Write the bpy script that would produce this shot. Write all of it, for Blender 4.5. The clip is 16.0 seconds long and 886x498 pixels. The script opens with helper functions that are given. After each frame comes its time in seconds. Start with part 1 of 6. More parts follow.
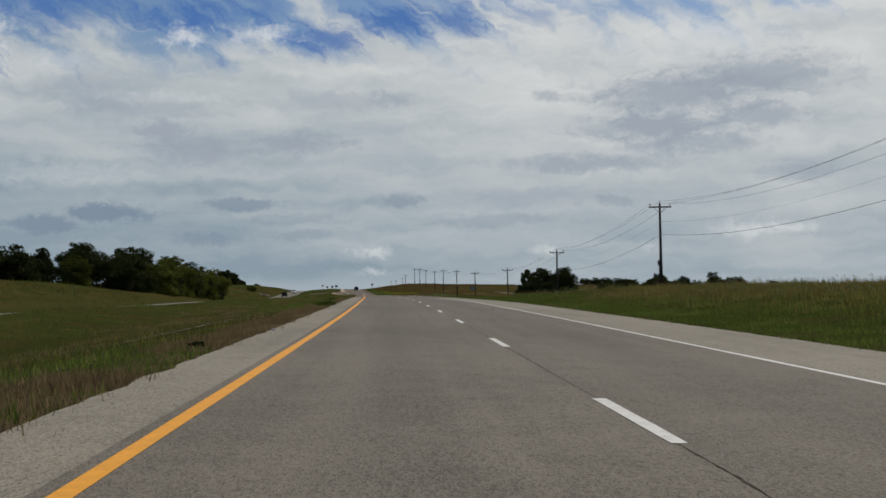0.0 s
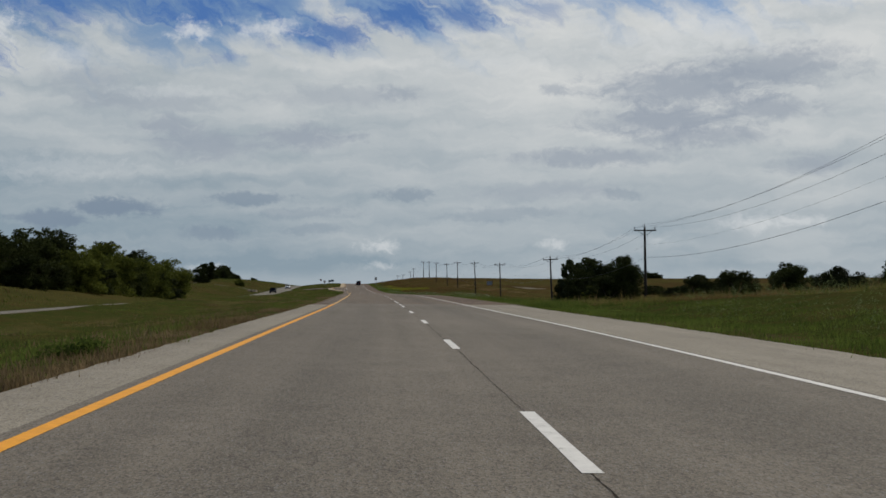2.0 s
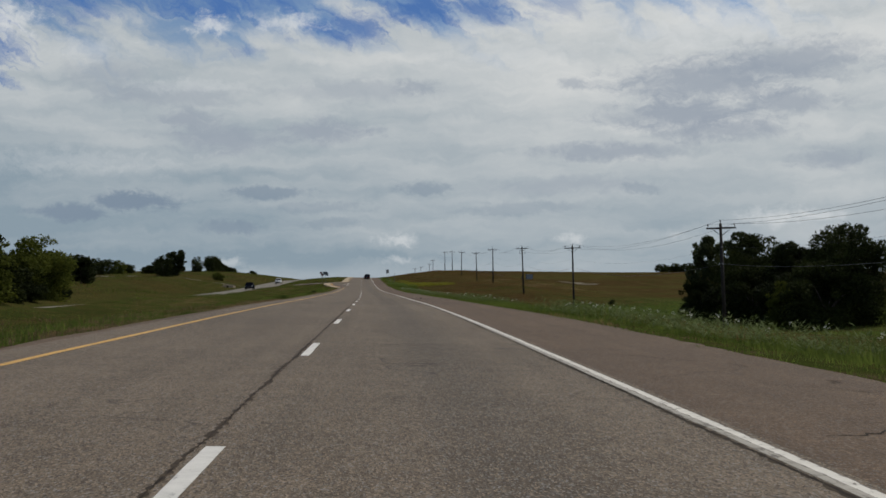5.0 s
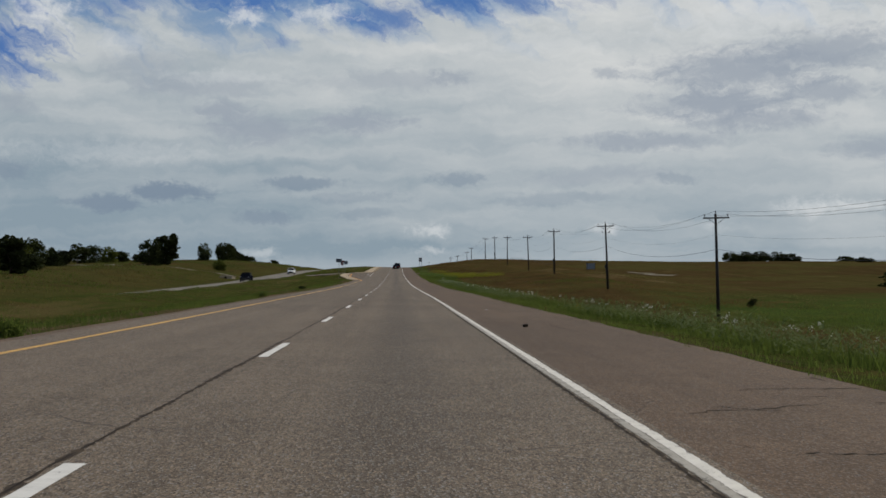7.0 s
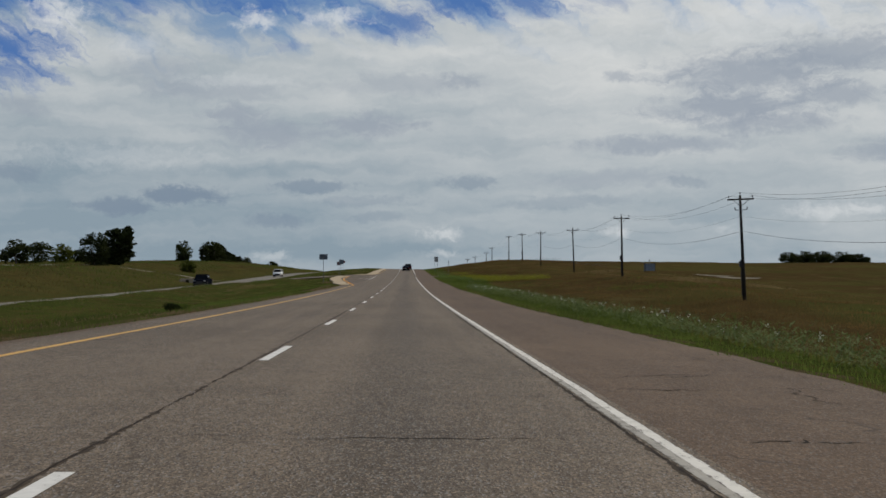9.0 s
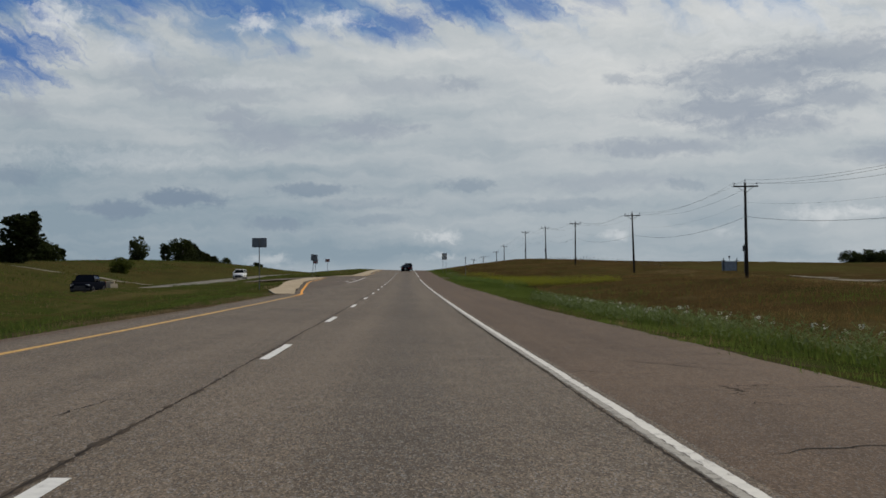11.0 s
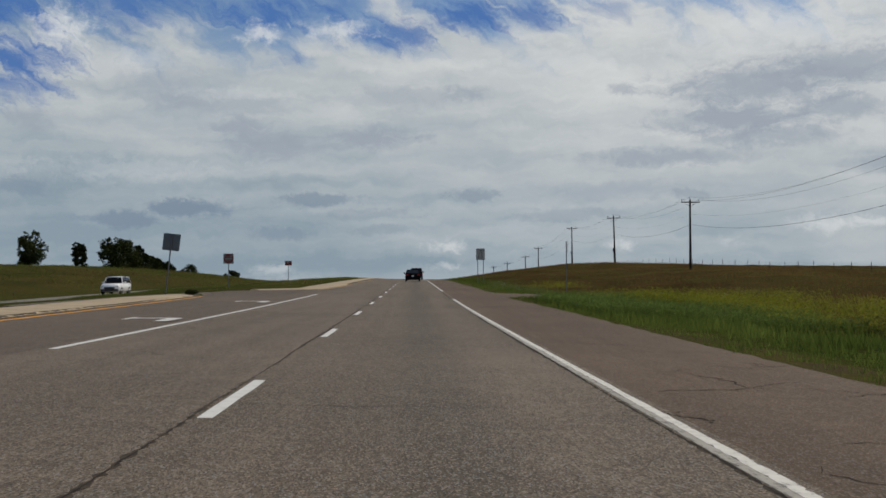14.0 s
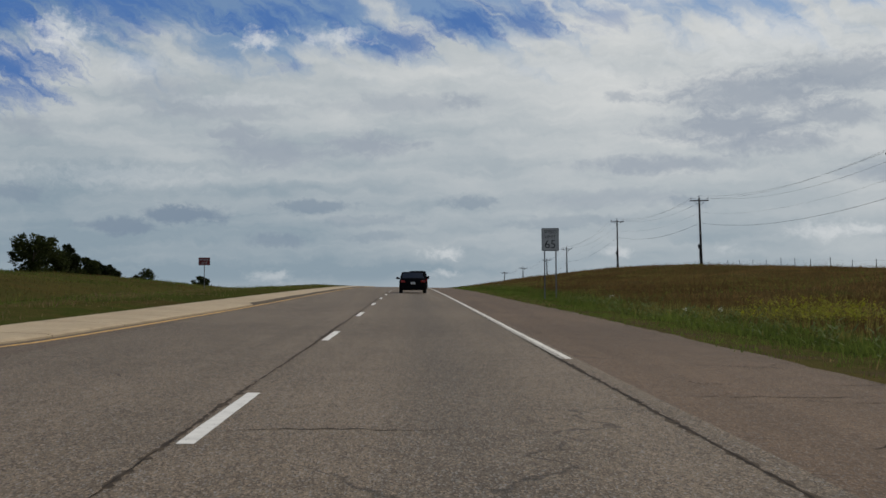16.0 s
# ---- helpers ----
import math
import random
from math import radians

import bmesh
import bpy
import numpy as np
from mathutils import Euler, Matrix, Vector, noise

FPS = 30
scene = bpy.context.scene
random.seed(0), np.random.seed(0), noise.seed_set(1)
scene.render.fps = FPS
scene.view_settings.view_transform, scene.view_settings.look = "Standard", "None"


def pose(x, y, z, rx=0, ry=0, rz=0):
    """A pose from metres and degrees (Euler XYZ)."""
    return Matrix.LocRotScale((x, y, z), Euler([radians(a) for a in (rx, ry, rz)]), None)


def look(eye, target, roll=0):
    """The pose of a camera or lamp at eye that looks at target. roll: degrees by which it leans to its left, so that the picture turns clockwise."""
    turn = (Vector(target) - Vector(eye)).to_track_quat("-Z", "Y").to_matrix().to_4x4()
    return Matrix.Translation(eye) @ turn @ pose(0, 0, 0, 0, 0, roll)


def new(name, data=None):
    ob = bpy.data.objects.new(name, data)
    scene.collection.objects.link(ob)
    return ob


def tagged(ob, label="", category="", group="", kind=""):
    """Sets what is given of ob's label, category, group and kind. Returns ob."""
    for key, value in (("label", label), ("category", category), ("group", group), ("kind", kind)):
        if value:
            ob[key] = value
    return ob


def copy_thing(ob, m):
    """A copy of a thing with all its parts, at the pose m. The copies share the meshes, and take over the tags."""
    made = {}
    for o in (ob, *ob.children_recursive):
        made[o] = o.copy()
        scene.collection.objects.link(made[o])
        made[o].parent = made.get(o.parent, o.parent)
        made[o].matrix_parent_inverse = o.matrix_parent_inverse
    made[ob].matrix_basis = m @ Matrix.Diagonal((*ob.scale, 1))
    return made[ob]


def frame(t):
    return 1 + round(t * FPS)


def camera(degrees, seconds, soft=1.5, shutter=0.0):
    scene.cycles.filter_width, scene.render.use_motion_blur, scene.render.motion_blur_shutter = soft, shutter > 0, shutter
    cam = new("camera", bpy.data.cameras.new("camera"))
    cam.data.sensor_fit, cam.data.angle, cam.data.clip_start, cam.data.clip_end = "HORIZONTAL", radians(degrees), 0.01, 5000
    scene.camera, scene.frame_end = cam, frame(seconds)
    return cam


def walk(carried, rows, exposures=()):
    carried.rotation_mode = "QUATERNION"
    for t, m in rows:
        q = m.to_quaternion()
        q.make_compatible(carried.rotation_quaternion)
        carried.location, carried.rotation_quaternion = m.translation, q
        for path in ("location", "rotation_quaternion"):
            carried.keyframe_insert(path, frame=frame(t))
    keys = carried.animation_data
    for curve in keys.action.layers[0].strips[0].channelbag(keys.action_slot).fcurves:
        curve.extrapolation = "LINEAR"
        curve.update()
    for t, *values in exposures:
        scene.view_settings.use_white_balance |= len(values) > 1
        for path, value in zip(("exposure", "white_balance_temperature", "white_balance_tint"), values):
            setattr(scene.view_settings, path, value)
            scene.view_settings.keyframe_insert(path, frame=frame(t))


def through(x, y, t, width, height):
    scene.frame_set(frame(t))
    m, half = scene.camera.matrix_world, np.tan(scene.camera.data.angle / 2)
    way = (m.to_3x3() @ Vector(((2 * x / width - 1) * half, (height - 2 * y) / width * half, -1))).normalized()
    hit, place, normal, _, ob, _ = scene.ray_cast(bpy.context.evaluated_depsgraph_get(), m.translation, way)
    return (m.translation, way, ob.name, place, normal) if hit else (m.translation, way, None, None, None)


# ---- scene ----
cam = camera(41.8, 16.0, soft=1.6)
# seconds, x, y, z, heading, pitch, roll
PATH = [
    (0.0, -1.955, -0.017, 1.124, -2.260, 2.014, 0.457),
    (0.5, -1.813, 15.452, 1.218, -2.145, 1.875, 0.456),
    (1.0, -1.738, 31.059, 1.304, -2.031, 1.799, 0.571),
    (1.5, -1.684, 46.708, 1.384, -1.964, 1.789, 0.457),
    (2.0, -1.637, 62.334, 1.457, -1.883, 1.723, 0.454),
    (2.5, -1.571, 77.695, 1.500, -1.733, 1.641, 0.465),
    (3.0, -1.594, 93.231, 1.500, -1.665, 1.382, 0.524),
    (3.5, -1.616, 108.782, 1.466, -1.571, 1.350, 0.486),
    (4.0, -1.632, 124.348, 1.439, -1.447, 1.410, 0.448),
    (4.5, -1.685, 139.907, 1.426, -1.257, 1.469, 0.409),
    (5.0, -1.812, 155.435, 1.415, -1.003, 1.439, 0.371),
    (5.5, -2.050, 170.909, 1.395, -0.631, 1.409, 0.333),
    (6.0, -2.399, 186.326, 1.365, -0.144, 1.350, 0.122),
    (6.5, -2.910, 201.751, 1.303, 0.305, 1.148, 0.198),
    (7.0, -3.507, 217.210, 1.205, 0.653, 0.975, 0.307),
    (7.5, -4.239, 232.752, 1.088, 0.786, 0.855, 0.220),
    (8.0, -4.961, 248.181, 0.986, 0.965, 1.098, 0.207),
    (8.5, -5.687, 263.311, 0.900, 1.104, 1.067, 0.273),
    (9.0, -6.468, 278.362, 0.812, 1.209, 1.141, 0.286),
    (9.5, -7.280, 293.528, 0.715, 1.271, 1.090, 0.295),
    (10.0, -8.118, 308.806, 0.613, 1.238, 1.115, 0.304),
    (10.5, -8.962, 324.136, 0.533, 1.174, 1.196, 0.313),
    (11.0, -9.806, 339.455, 0.479, 1.167, 1.276, 0.321),
    (11.5, -10.640, 354.698, 0.450, 1.213, 1.350, 0.330),
    (12.0, -11.458, 369.869, 0.445, 1.365, 1.465, 0.318),
    (12.5, -12.285, 384.981, 0.464, 1.326, 1.514, 0.284),
    (13.0, -13.072, 400.057, 0.501, 1.333, 1.690, 0.293),
    (13.5, -13.934, 415.403, 0.560, 1.312, 1.686, 0.427),
    (14.0, -14.862, 430.828, 0.638, 1.415, 1.770, 0.361),
    (14.5, -15.665, 446.309, 0.729, 1.410, 1.750, 0.260),
    (15.0, -16.534, 461.810, 0.838, 1.382, 1.919, 0.205),
    (15.5, -17.286, 477.438, 0.972, 1.358, 2.070, 0.351),
    (16.0, -18.218, 493.129, 1.144, 1.269, 2.115, 0.266),
]
walk(cam, [(t, pose(x, y, z, 90 + p, r, w)) for t, x, y, z, w, p, r in PATH])

# ------------------------------------------------------------------ light
SUN_AZ, SUN_EL = radians(48), radians(50)
sun = new("sun", bpy.data.lights.new("sun", "SUN"))
sun.data.energy, sun.data.angle, sun.data.color = 2.5, radians(9), (1.0, 0.91, 0.76)
sun.matrix_world = look((math.sin(SUN_AZ) * math.cos(SUN_EL) * 300, math.cos(SUN_AZ) * math.cos(SUN_EL) * 300, math.sin(SUN_EL) * 300), (0, 0, 0))
scene.view_settings.exposure = 0.0


class Nodes:
    """Short calls for building a node tree."""

    def __init__(self, tree):
        self.tree = tree
        self.tree.nodes.clear()

    def add(self, kind, values=(), **props):
        n = self.tree.nodes.new(kind)
        if kind == "ShaderNodeMath":
            n.operation = props.get("op", "ADD")
            n.use_clamp = props.get("clamp", False)
        if kind == "ShaderNodeVectorMath":
            n.operation = props.get("op", "ADD")
        if kind == "ShaderNodeMapRange":
            n.interpolation_type = props.get("interp", "LINEAR")
        if kind == "ShaderNodeTexNoise" and "dims" in props:
            n.noise_dimensions = props["dims"]
        for key, v in dict(values).items():
            if hasattr(v, "node"):
                self.tree.links.new(v, n.inputs[key])
            else:
                n.inputs[key].default_value = v
        return n

    def math(self, op, a, b=0.0, clamp=False):
        return self.add("ShaderNodeMath", {0: a, 1: b}, op=op, clamp=clamp).outputs[0]

    def ramp(self, x, a, b, lo=0.0, hi=1.0, smooth=True):
        return self.add("ShaderNodeMapRange", {0: x, 1: a, 2: b, 3: lo, 4: hi}, interp="SMOOTHSTEP" if smooth else "LINEAR").outputs[0]

    def mix(self, f, a, b):
        n = self.tree.nodes.new("ShaderNodeMix")
        n.data_type = "RGBA"
        for i, v in ((0, f), (6, a), (7, b)):
            if hasattr(v, "node"):
                self.tree.links.new(v, n.inputs[i])
            else:
                n.inputs[i].default_value = v if i == 0 else (*v[:3], 1)
        return n.outputs[2]

    def noise(self, vec, scale, detail=4.0, rough=0.55, dist=0.0):
        n = self.add("ShaderNodeTexNoise", {"Vector": vec, "Scale": scale, "Detail": detail, "Roughness": rough, "Distortion": dist})
        return n.outputs[0]

    def link(self, a, b):
        self.tree.links.new(a, b)


def sky():
    """Partly clouded sky: blue gaps high up, a broken white sheet, small grey and white clouds near the horizon."""
    world = bpy.data.worlds.new("sky")
    world.use_nodes = True
    scene.world = world
    N = Nodes(world.node_tree)
    way = N.add("ShaderNodeTexCoord").outputs["Generated"]
    sep = N.add("ShaderNodeSeparateXYZ", {0: way})
    deg = 180 / math.pi
    az = N.math("MULTIPLY", N.math("ARCTAN2", sep.outputs[0], sep.outputs[1]), deg)
    el = N.math("MULTIPLY", N.math("ARCSINE", sep.outputs[2]), deg)
    flat = N.add("ShaderNodeCombineXYZ", {0: az, 1: el}).outputs[0]
    # a ragged copy of the angles
    def wobble(scale, amount, seed):
        n = N.add("ShaderNodeTexNoise", {"Vector": N.add("ShaderNodeVectorMath", {0: flat, 1: (seed, seed * 2, 0)}).outputs[0], "Scale": scale, "Detail": 5.0, "Roughness": 0.6})
        off = N.add("ShaderNodeVectorMath", {0: n.outputs[1], 1: (0.5, 0.5, 0.5)}, op="SUBTRACT").outputs[0]
        return N.add("ShaderNodeVectorMath", {0: off, 1: amount}, op="MULTIPLY").outputs[0]
    rag = N.add("ShaderNodeVectorMath", {0: flat, 1: wobble(0.55, (3.2, 1.5, 0), 3)}).outputs[0]
    ragfine = N.add("ShaderNodeVectorMath", {0: rag, 1: wobble(2.2, (0.6, 0.34, 0), 9)}).outputs[0]

    nish = N.tree.nodes.new("ShaderNodeTexSky")
    nish.sky_type, nish.sun_disc = "NISHITA", False
    nish.sun_elevation, nish.sun_rotation = SUN_EL, SUN_AZ
    clear = N.add("ShaderNodeVectorMath", {0: nish.outputs[0], 1: (0.056, 0.064, 0.074)}, op="MULTIPLY").outputs[0]

    # the sheet of cloud: noise drawn out to the given lengths (degrees) along a slope
    def drawn(long, short, slope, seed, vec=None):
        m = N.tree.nodes.new("ShaderNodeMapping")
        m.vector_type = "TEXTURE"
        N.link(vec or rag, m.inputs["Vector"])
        m.inputs["Location"].default_value = (seed * 17.0, seed * 5.0, 0)
        m.inputs["Rotation"].default_value = (0, 0, radians(slope))
        m.inputs["Scale"].default_value = (long, short, 1)
        return m.outputs[0]

    def swing(v, amount):
        return N.math("MULTIPLY", N.math("SUBTRACT", v, 0.5), amount)

    def total(first, *more):
        for m in more:
            first = N.math("ADD", first, m)
        return first
    broad = N.noise(drawn(11.0, 5.0, -8, 2.0), 1.0, 4, 0.5)
    streak = N.noise(drawn(7.5, 1.3, -33, 5.3), 1.0, 5, 0.52)
    veil = N.noise(drawn(9.0, 1.6, -12, 1.7), 1.0, 5, 0.5)
    puffs = N.noise(drawn(4.2, 1.7, 0, 8.1), 1.0, 5, 0.52)
    mottle = N.noise(drawn(1.3, 0.6, -6, 3.9, ragfine), 1.0, 6, 0.65)
    bands = N.noise(drawn(10.0, 1.1, 2, 4.4), 1.0, 5, 0.55)
    high = N.math("MAXIMUM", N.math("MULTIPLY", N.math("SUBTRACT", 12.6, el), 0.36), -0.35)
    cover = total(high, swing(streak, 2.7), swing(broad, 1.5), swing(puffs, 0.9), N.ramp(az, -12.0, 12.0, -0.22, 0.5))
    cover = N.ramp(cover, -0.4, 0.7)
    # brightness of the sheet: white in the upper part, smooth blue-grey low down
    calm = N.ramp(el, 2.0, 10.0, 0.45, 1.0)
    detail = N.math("MULTIPLY", calm, total(swing(puffs, 0.62), swing(mottle, 0.22), swing(veil, 0.6)))
    tone = total(N.ramp(el, 1.0, 10.5, 0.13, 0.66), detail, swing(bands, 0.75), swing(broad, 0.55), N.ramp(az, -16.0, 14.0, -0.12, 0.2))
    tone = N.ramp(tone, 0.0, 1.0, smooth=False)
    grey = N.mix(tone, (0.25, 0.322, 0.38), (0.62, 0.638, 0.638))
    colour = N.mix(cover, clear, grey)

    soft = N.add("ShaderNodeVectorMath", {0: flat, 1: wobble(0.5, (2.4, 1.3, 0), 21)}).outputs[0]
    soft = N.add("ShaderNodeVectorMath", {0: soft, 1: wobble(1.7, (1.1, 0.6, 0), 5)}).outputs[0]
    shaped = N.add("ShaderNodeVectorMath", {0: flat, 1: wobble(0.8, (1.9, 0.55, 0), 14)}).outputs[0]
    shaped = N.add("ShaderNodeVectorMath", {0: shaped, 1: wobble(2.6, (0.75, 0.5, 0), 31)}).outputs[0]

    torn = N.noise(drawn(1.5, 0.55, 2, 6.6, ragfine), 1.0, 8, 0.62)
    fray = N.noise(drawn(0.5, 0.22, 4, 2.2, ragfine), 1.0, 6, 0.65)
    heap = N.noise(drawn(0.7, 0.5, 0, 9.4), 1.0, 7, 0.6)
    comb = N.noise(drawn(4.0, 0.5, -30, 7.7), 1.0, 7, 0.6)
    ragged = total(swing(torn, 2.4), swing(fray, 0.5))
    heaped = total(swing(heap, 2.4), swing(fray, 0.6))
    combed = total(swing(comb, 3.4), swing(torn, 1.0))

    def cloud(colour, place, size, tint, strength, vec, hard, broken, reach=1.35):
        m = N.add("ShaderNodeVectorMath", {0: vec, 1: (place[0], place[1], 0)}, op="SUBTRACT").outputs[0]
        m = N.add("ShaderNodeVectorMath", {0: m, 1: (1 / size[0], 1 / size[1], 0)}, op="MULTIPLY").outputs[0]
        d = N.tree.nodes.new("ShaderNodeVectorMath")
        d.operation = "LENGTH"
        N.link(m, d.inputs[0])
        return N.mix(N.ramp(N.math("ADD", d.outputs["Value"], broken), reach, hard, 0.0, strength), colour, tint)
    for az0, el0, w, h, f in (
            (-22.8, 13.2, 2.34, 1.87, 1.00),
            (-21.4, 10.7, 2.34, 1.14, 0.95),
            (-22.2, 9.3, 2.20, 0.77, 0.70),
            (-16.6, 14.0, 4.40, 1.29, 0.90),
            (-9.7, 13.2, 2.12, 0.95, 0.95),
            (-3.9, 12.2, 1.90, 0.68, 0.80),
            (-8.6, 11.0, 0.81, 0.31, 0.45),
            (0.0, 13.2, 1.76, 0.89, 0.95),
            (3.2, 13.3, 1.47, 0.83, 0.80),
            (7.1, 13.3, 1.32, 0.55, 0.35),
            (-6.4, 13.5, 0.88, 0.64, 0.50),
            (-16.1, 12.4, 0.88, 0.38, 0.35),
    ):
        colour = cloud(colour, (az0, el0), (w, h), (0.07, 0.165, 0.41), f, soft, 0.05, combed, 1.55)
    for az0, el0, w, h, f in (
            (13.7, 9.4, 3.96, 0.89, 0.80),
            (18.0, 10.1, 3.22, 0.89, 0.75),
            (12.7, 7.8, 3.27, 0.69, 0.85),
            (17.8, 8.2, 2.27, 0.52, 0.70),
            (14.5, 7.0, 3.00, 0.46, 0.70),
            (9.3, 6.1, 3.44, 0.41, 0.70),
            (7.4, 9.5, 0.67, 0.28, 0.55),
            (-0.2, 9.3, 0.85, 0.28, 0.50),
            (19.5, 5.5, 1.47, 0.46, 0.60),
            (7.0, 4.5, 3.59, 0.43, 0.40),
            (-11.5, 7.7, 1.29, 0.45, 0.70),
            (-9.6, 6.8, 2.29, 0.68, 0.70),
            (-4.9, 7.2, 2.01, 0.48, 0.75),
            (-2.3, 7.2, 0.44, 0.20, 0.40),
            (-15.0, 9.6, 1.76, 0.77, 0.40),
            (-12.1, 8.8, 2.93, 0.46, 0.45),
            (-2.8, 9.2, 3.52, 0.46, 0.40),
            (-21.0, 7.8, 1.03, 0.46, 0.50),
    ):
        colour = cloud(colour, (az0, el0), (w, h), (0.3, 0.345, 0.41), f, shaped, 0.3, ragged, 1.6)
    for az0, el0, w, h, f in (
            (-13.8, 3.8, 1.85, 0.38, 0.95),
            (-16.9, 3.2, 1.44, 0.35, 0.85),
            (-7.6, 4.2, 1.70, 0.31, 0.65),
            (-9.3, 2.6, 1.41, 0.31, 0.60),
            (-21.4, 4.8, 1.20, 0.35, 0.55),
            (0.1, 4.4, 1.20, 0.29, 0.50),
            (10.8, 4.3, 0.88, 0.25, 0.35),
            (-5.0, 3.5, 2.34, 0.26, 0.30),
            (-4.7, 2.7, 1.47, 0.21, 0.30),
            (4.8, 3.4, 2.64, 0.28, 0.30),
    ):
        colour = cloud(colour, (az0, el0), (w, h), (0.2, 0.26, 0.335), f, shaped, 0.6, ragged, 1.5)
    for az0, el0, w, h, f in (
            (-19.6, 12.1, 1.58, 1.07, 0.90),
            (-10.3, 12.2, 1.20, 0.61, 0.85),
            (-6.4, 12.5, 1.90, 0.57, 0.80),
            (-16.2, 10.9, 2.20, 0.77, 0.40),
            (14.7, 11.8, 6.12, 1.30, 0.55),
            (4.4, 10.9, 5.13, 0.77, 0.35),
            (-16.8, 5.6, 5.86, 0.74, 0.30),
            (-11.3, 9.3, 3.22, 0.46, 0.35),
            (-1.2, 1.9, 1.20, 0.34, 0.75),
            (-1.2, 0.9, 1.08, 0.28, 0.50),
            (17.1, 2.8, 1.99, 0.52, 0.70),
            (19.5, 2.8, 1.47, 0.34, 0.60),
            (7.4, 1.9, 0.85, 0.37, 0.65),
            (12.4, 2.1, 0.88, 0.31, 0.35),
            (-18.6, 0.4, 1.47, 0.38, 0.55),
            (-9.7, 0.8, 1.47, 0.38, 0.50),
    ):
        colour = cloud(colour, (az0, el0), (w, h), (0.68, 0.7, 0.71), f * 0.85, shaped, -0.1, heaped, 1.2)
    # haze that hides the seam at the horizon, and plain ground light below it
    colour = N.mix(N.ramp(el, 0.9, -0.2), colour, (0.36, 0.415, 0.46))
    colour = N.mix(N.ramp(el, -0.4, -2.0), colour, (0.06, 0.06, 0.045))
    bg = N.add("ShaderNodeBackground", {0: colour, 1: 1.0})
    out = N.add("ShaderNodeOutputWorld")
    N.link(bg.outputs[0], out.inputs[0])


sky()

# ------------------------------------------------------------------ materials


def material(name, build):
    m = bpy.data.materials.new(name)
    m.use_nodes = True
    N = Nodes(m.node_tree)
    b = N.add("ShaderNodeBsdfPrincipled")
    out = N.add("ShaderNodeOutputMaterial")
    N.link(b.outputs[0], out.inputs[0])
    build(N, b.inputs)
    return m


def bump(N, ins, height, strength, distance):
    n = N.add("ShaderNodeBump", {"Height": height, "Strength": strength, "Distance": distance})
    N.link(n.outputs[0], ins["Normal"])


def obj(N):
    return N.add("ShaderNodeTexCoord").outputs["Object"]


def plain(name, colour, rough=0.6, metal=0.0, vary=0.15, scale=3.0, spec=0.5, coat=0.0):
    """Painted or bare surface with blotches at two scales."""
    def build(N, ins):
        v = obj(N)
        k = N.math("ADD", N.noise(v, scale, 5), N.math("MULTIPLY", N.noise(v, scale * 11, 3), 0.5))
        k = N.ramp(k, 0.5, 1.0)
        dark = tuple(c * (1 - vary) for c in colour)
        lite = tuple(min(1, c * (1 + vary)) for c in colour)
        N.link(N.mix(k, dark, lite), ins["Base Color"])
        N.link(N.ramp(k, 0, 1, rough * 0.85, min(1, rough * 1.12)), ins["Roughness"])
        ins["Metallic"].default_value = metal
        ins["Specular IOR Level"].default_value = spec
        ins["Coat Weight"].default_value = coat
    return material(name, build)


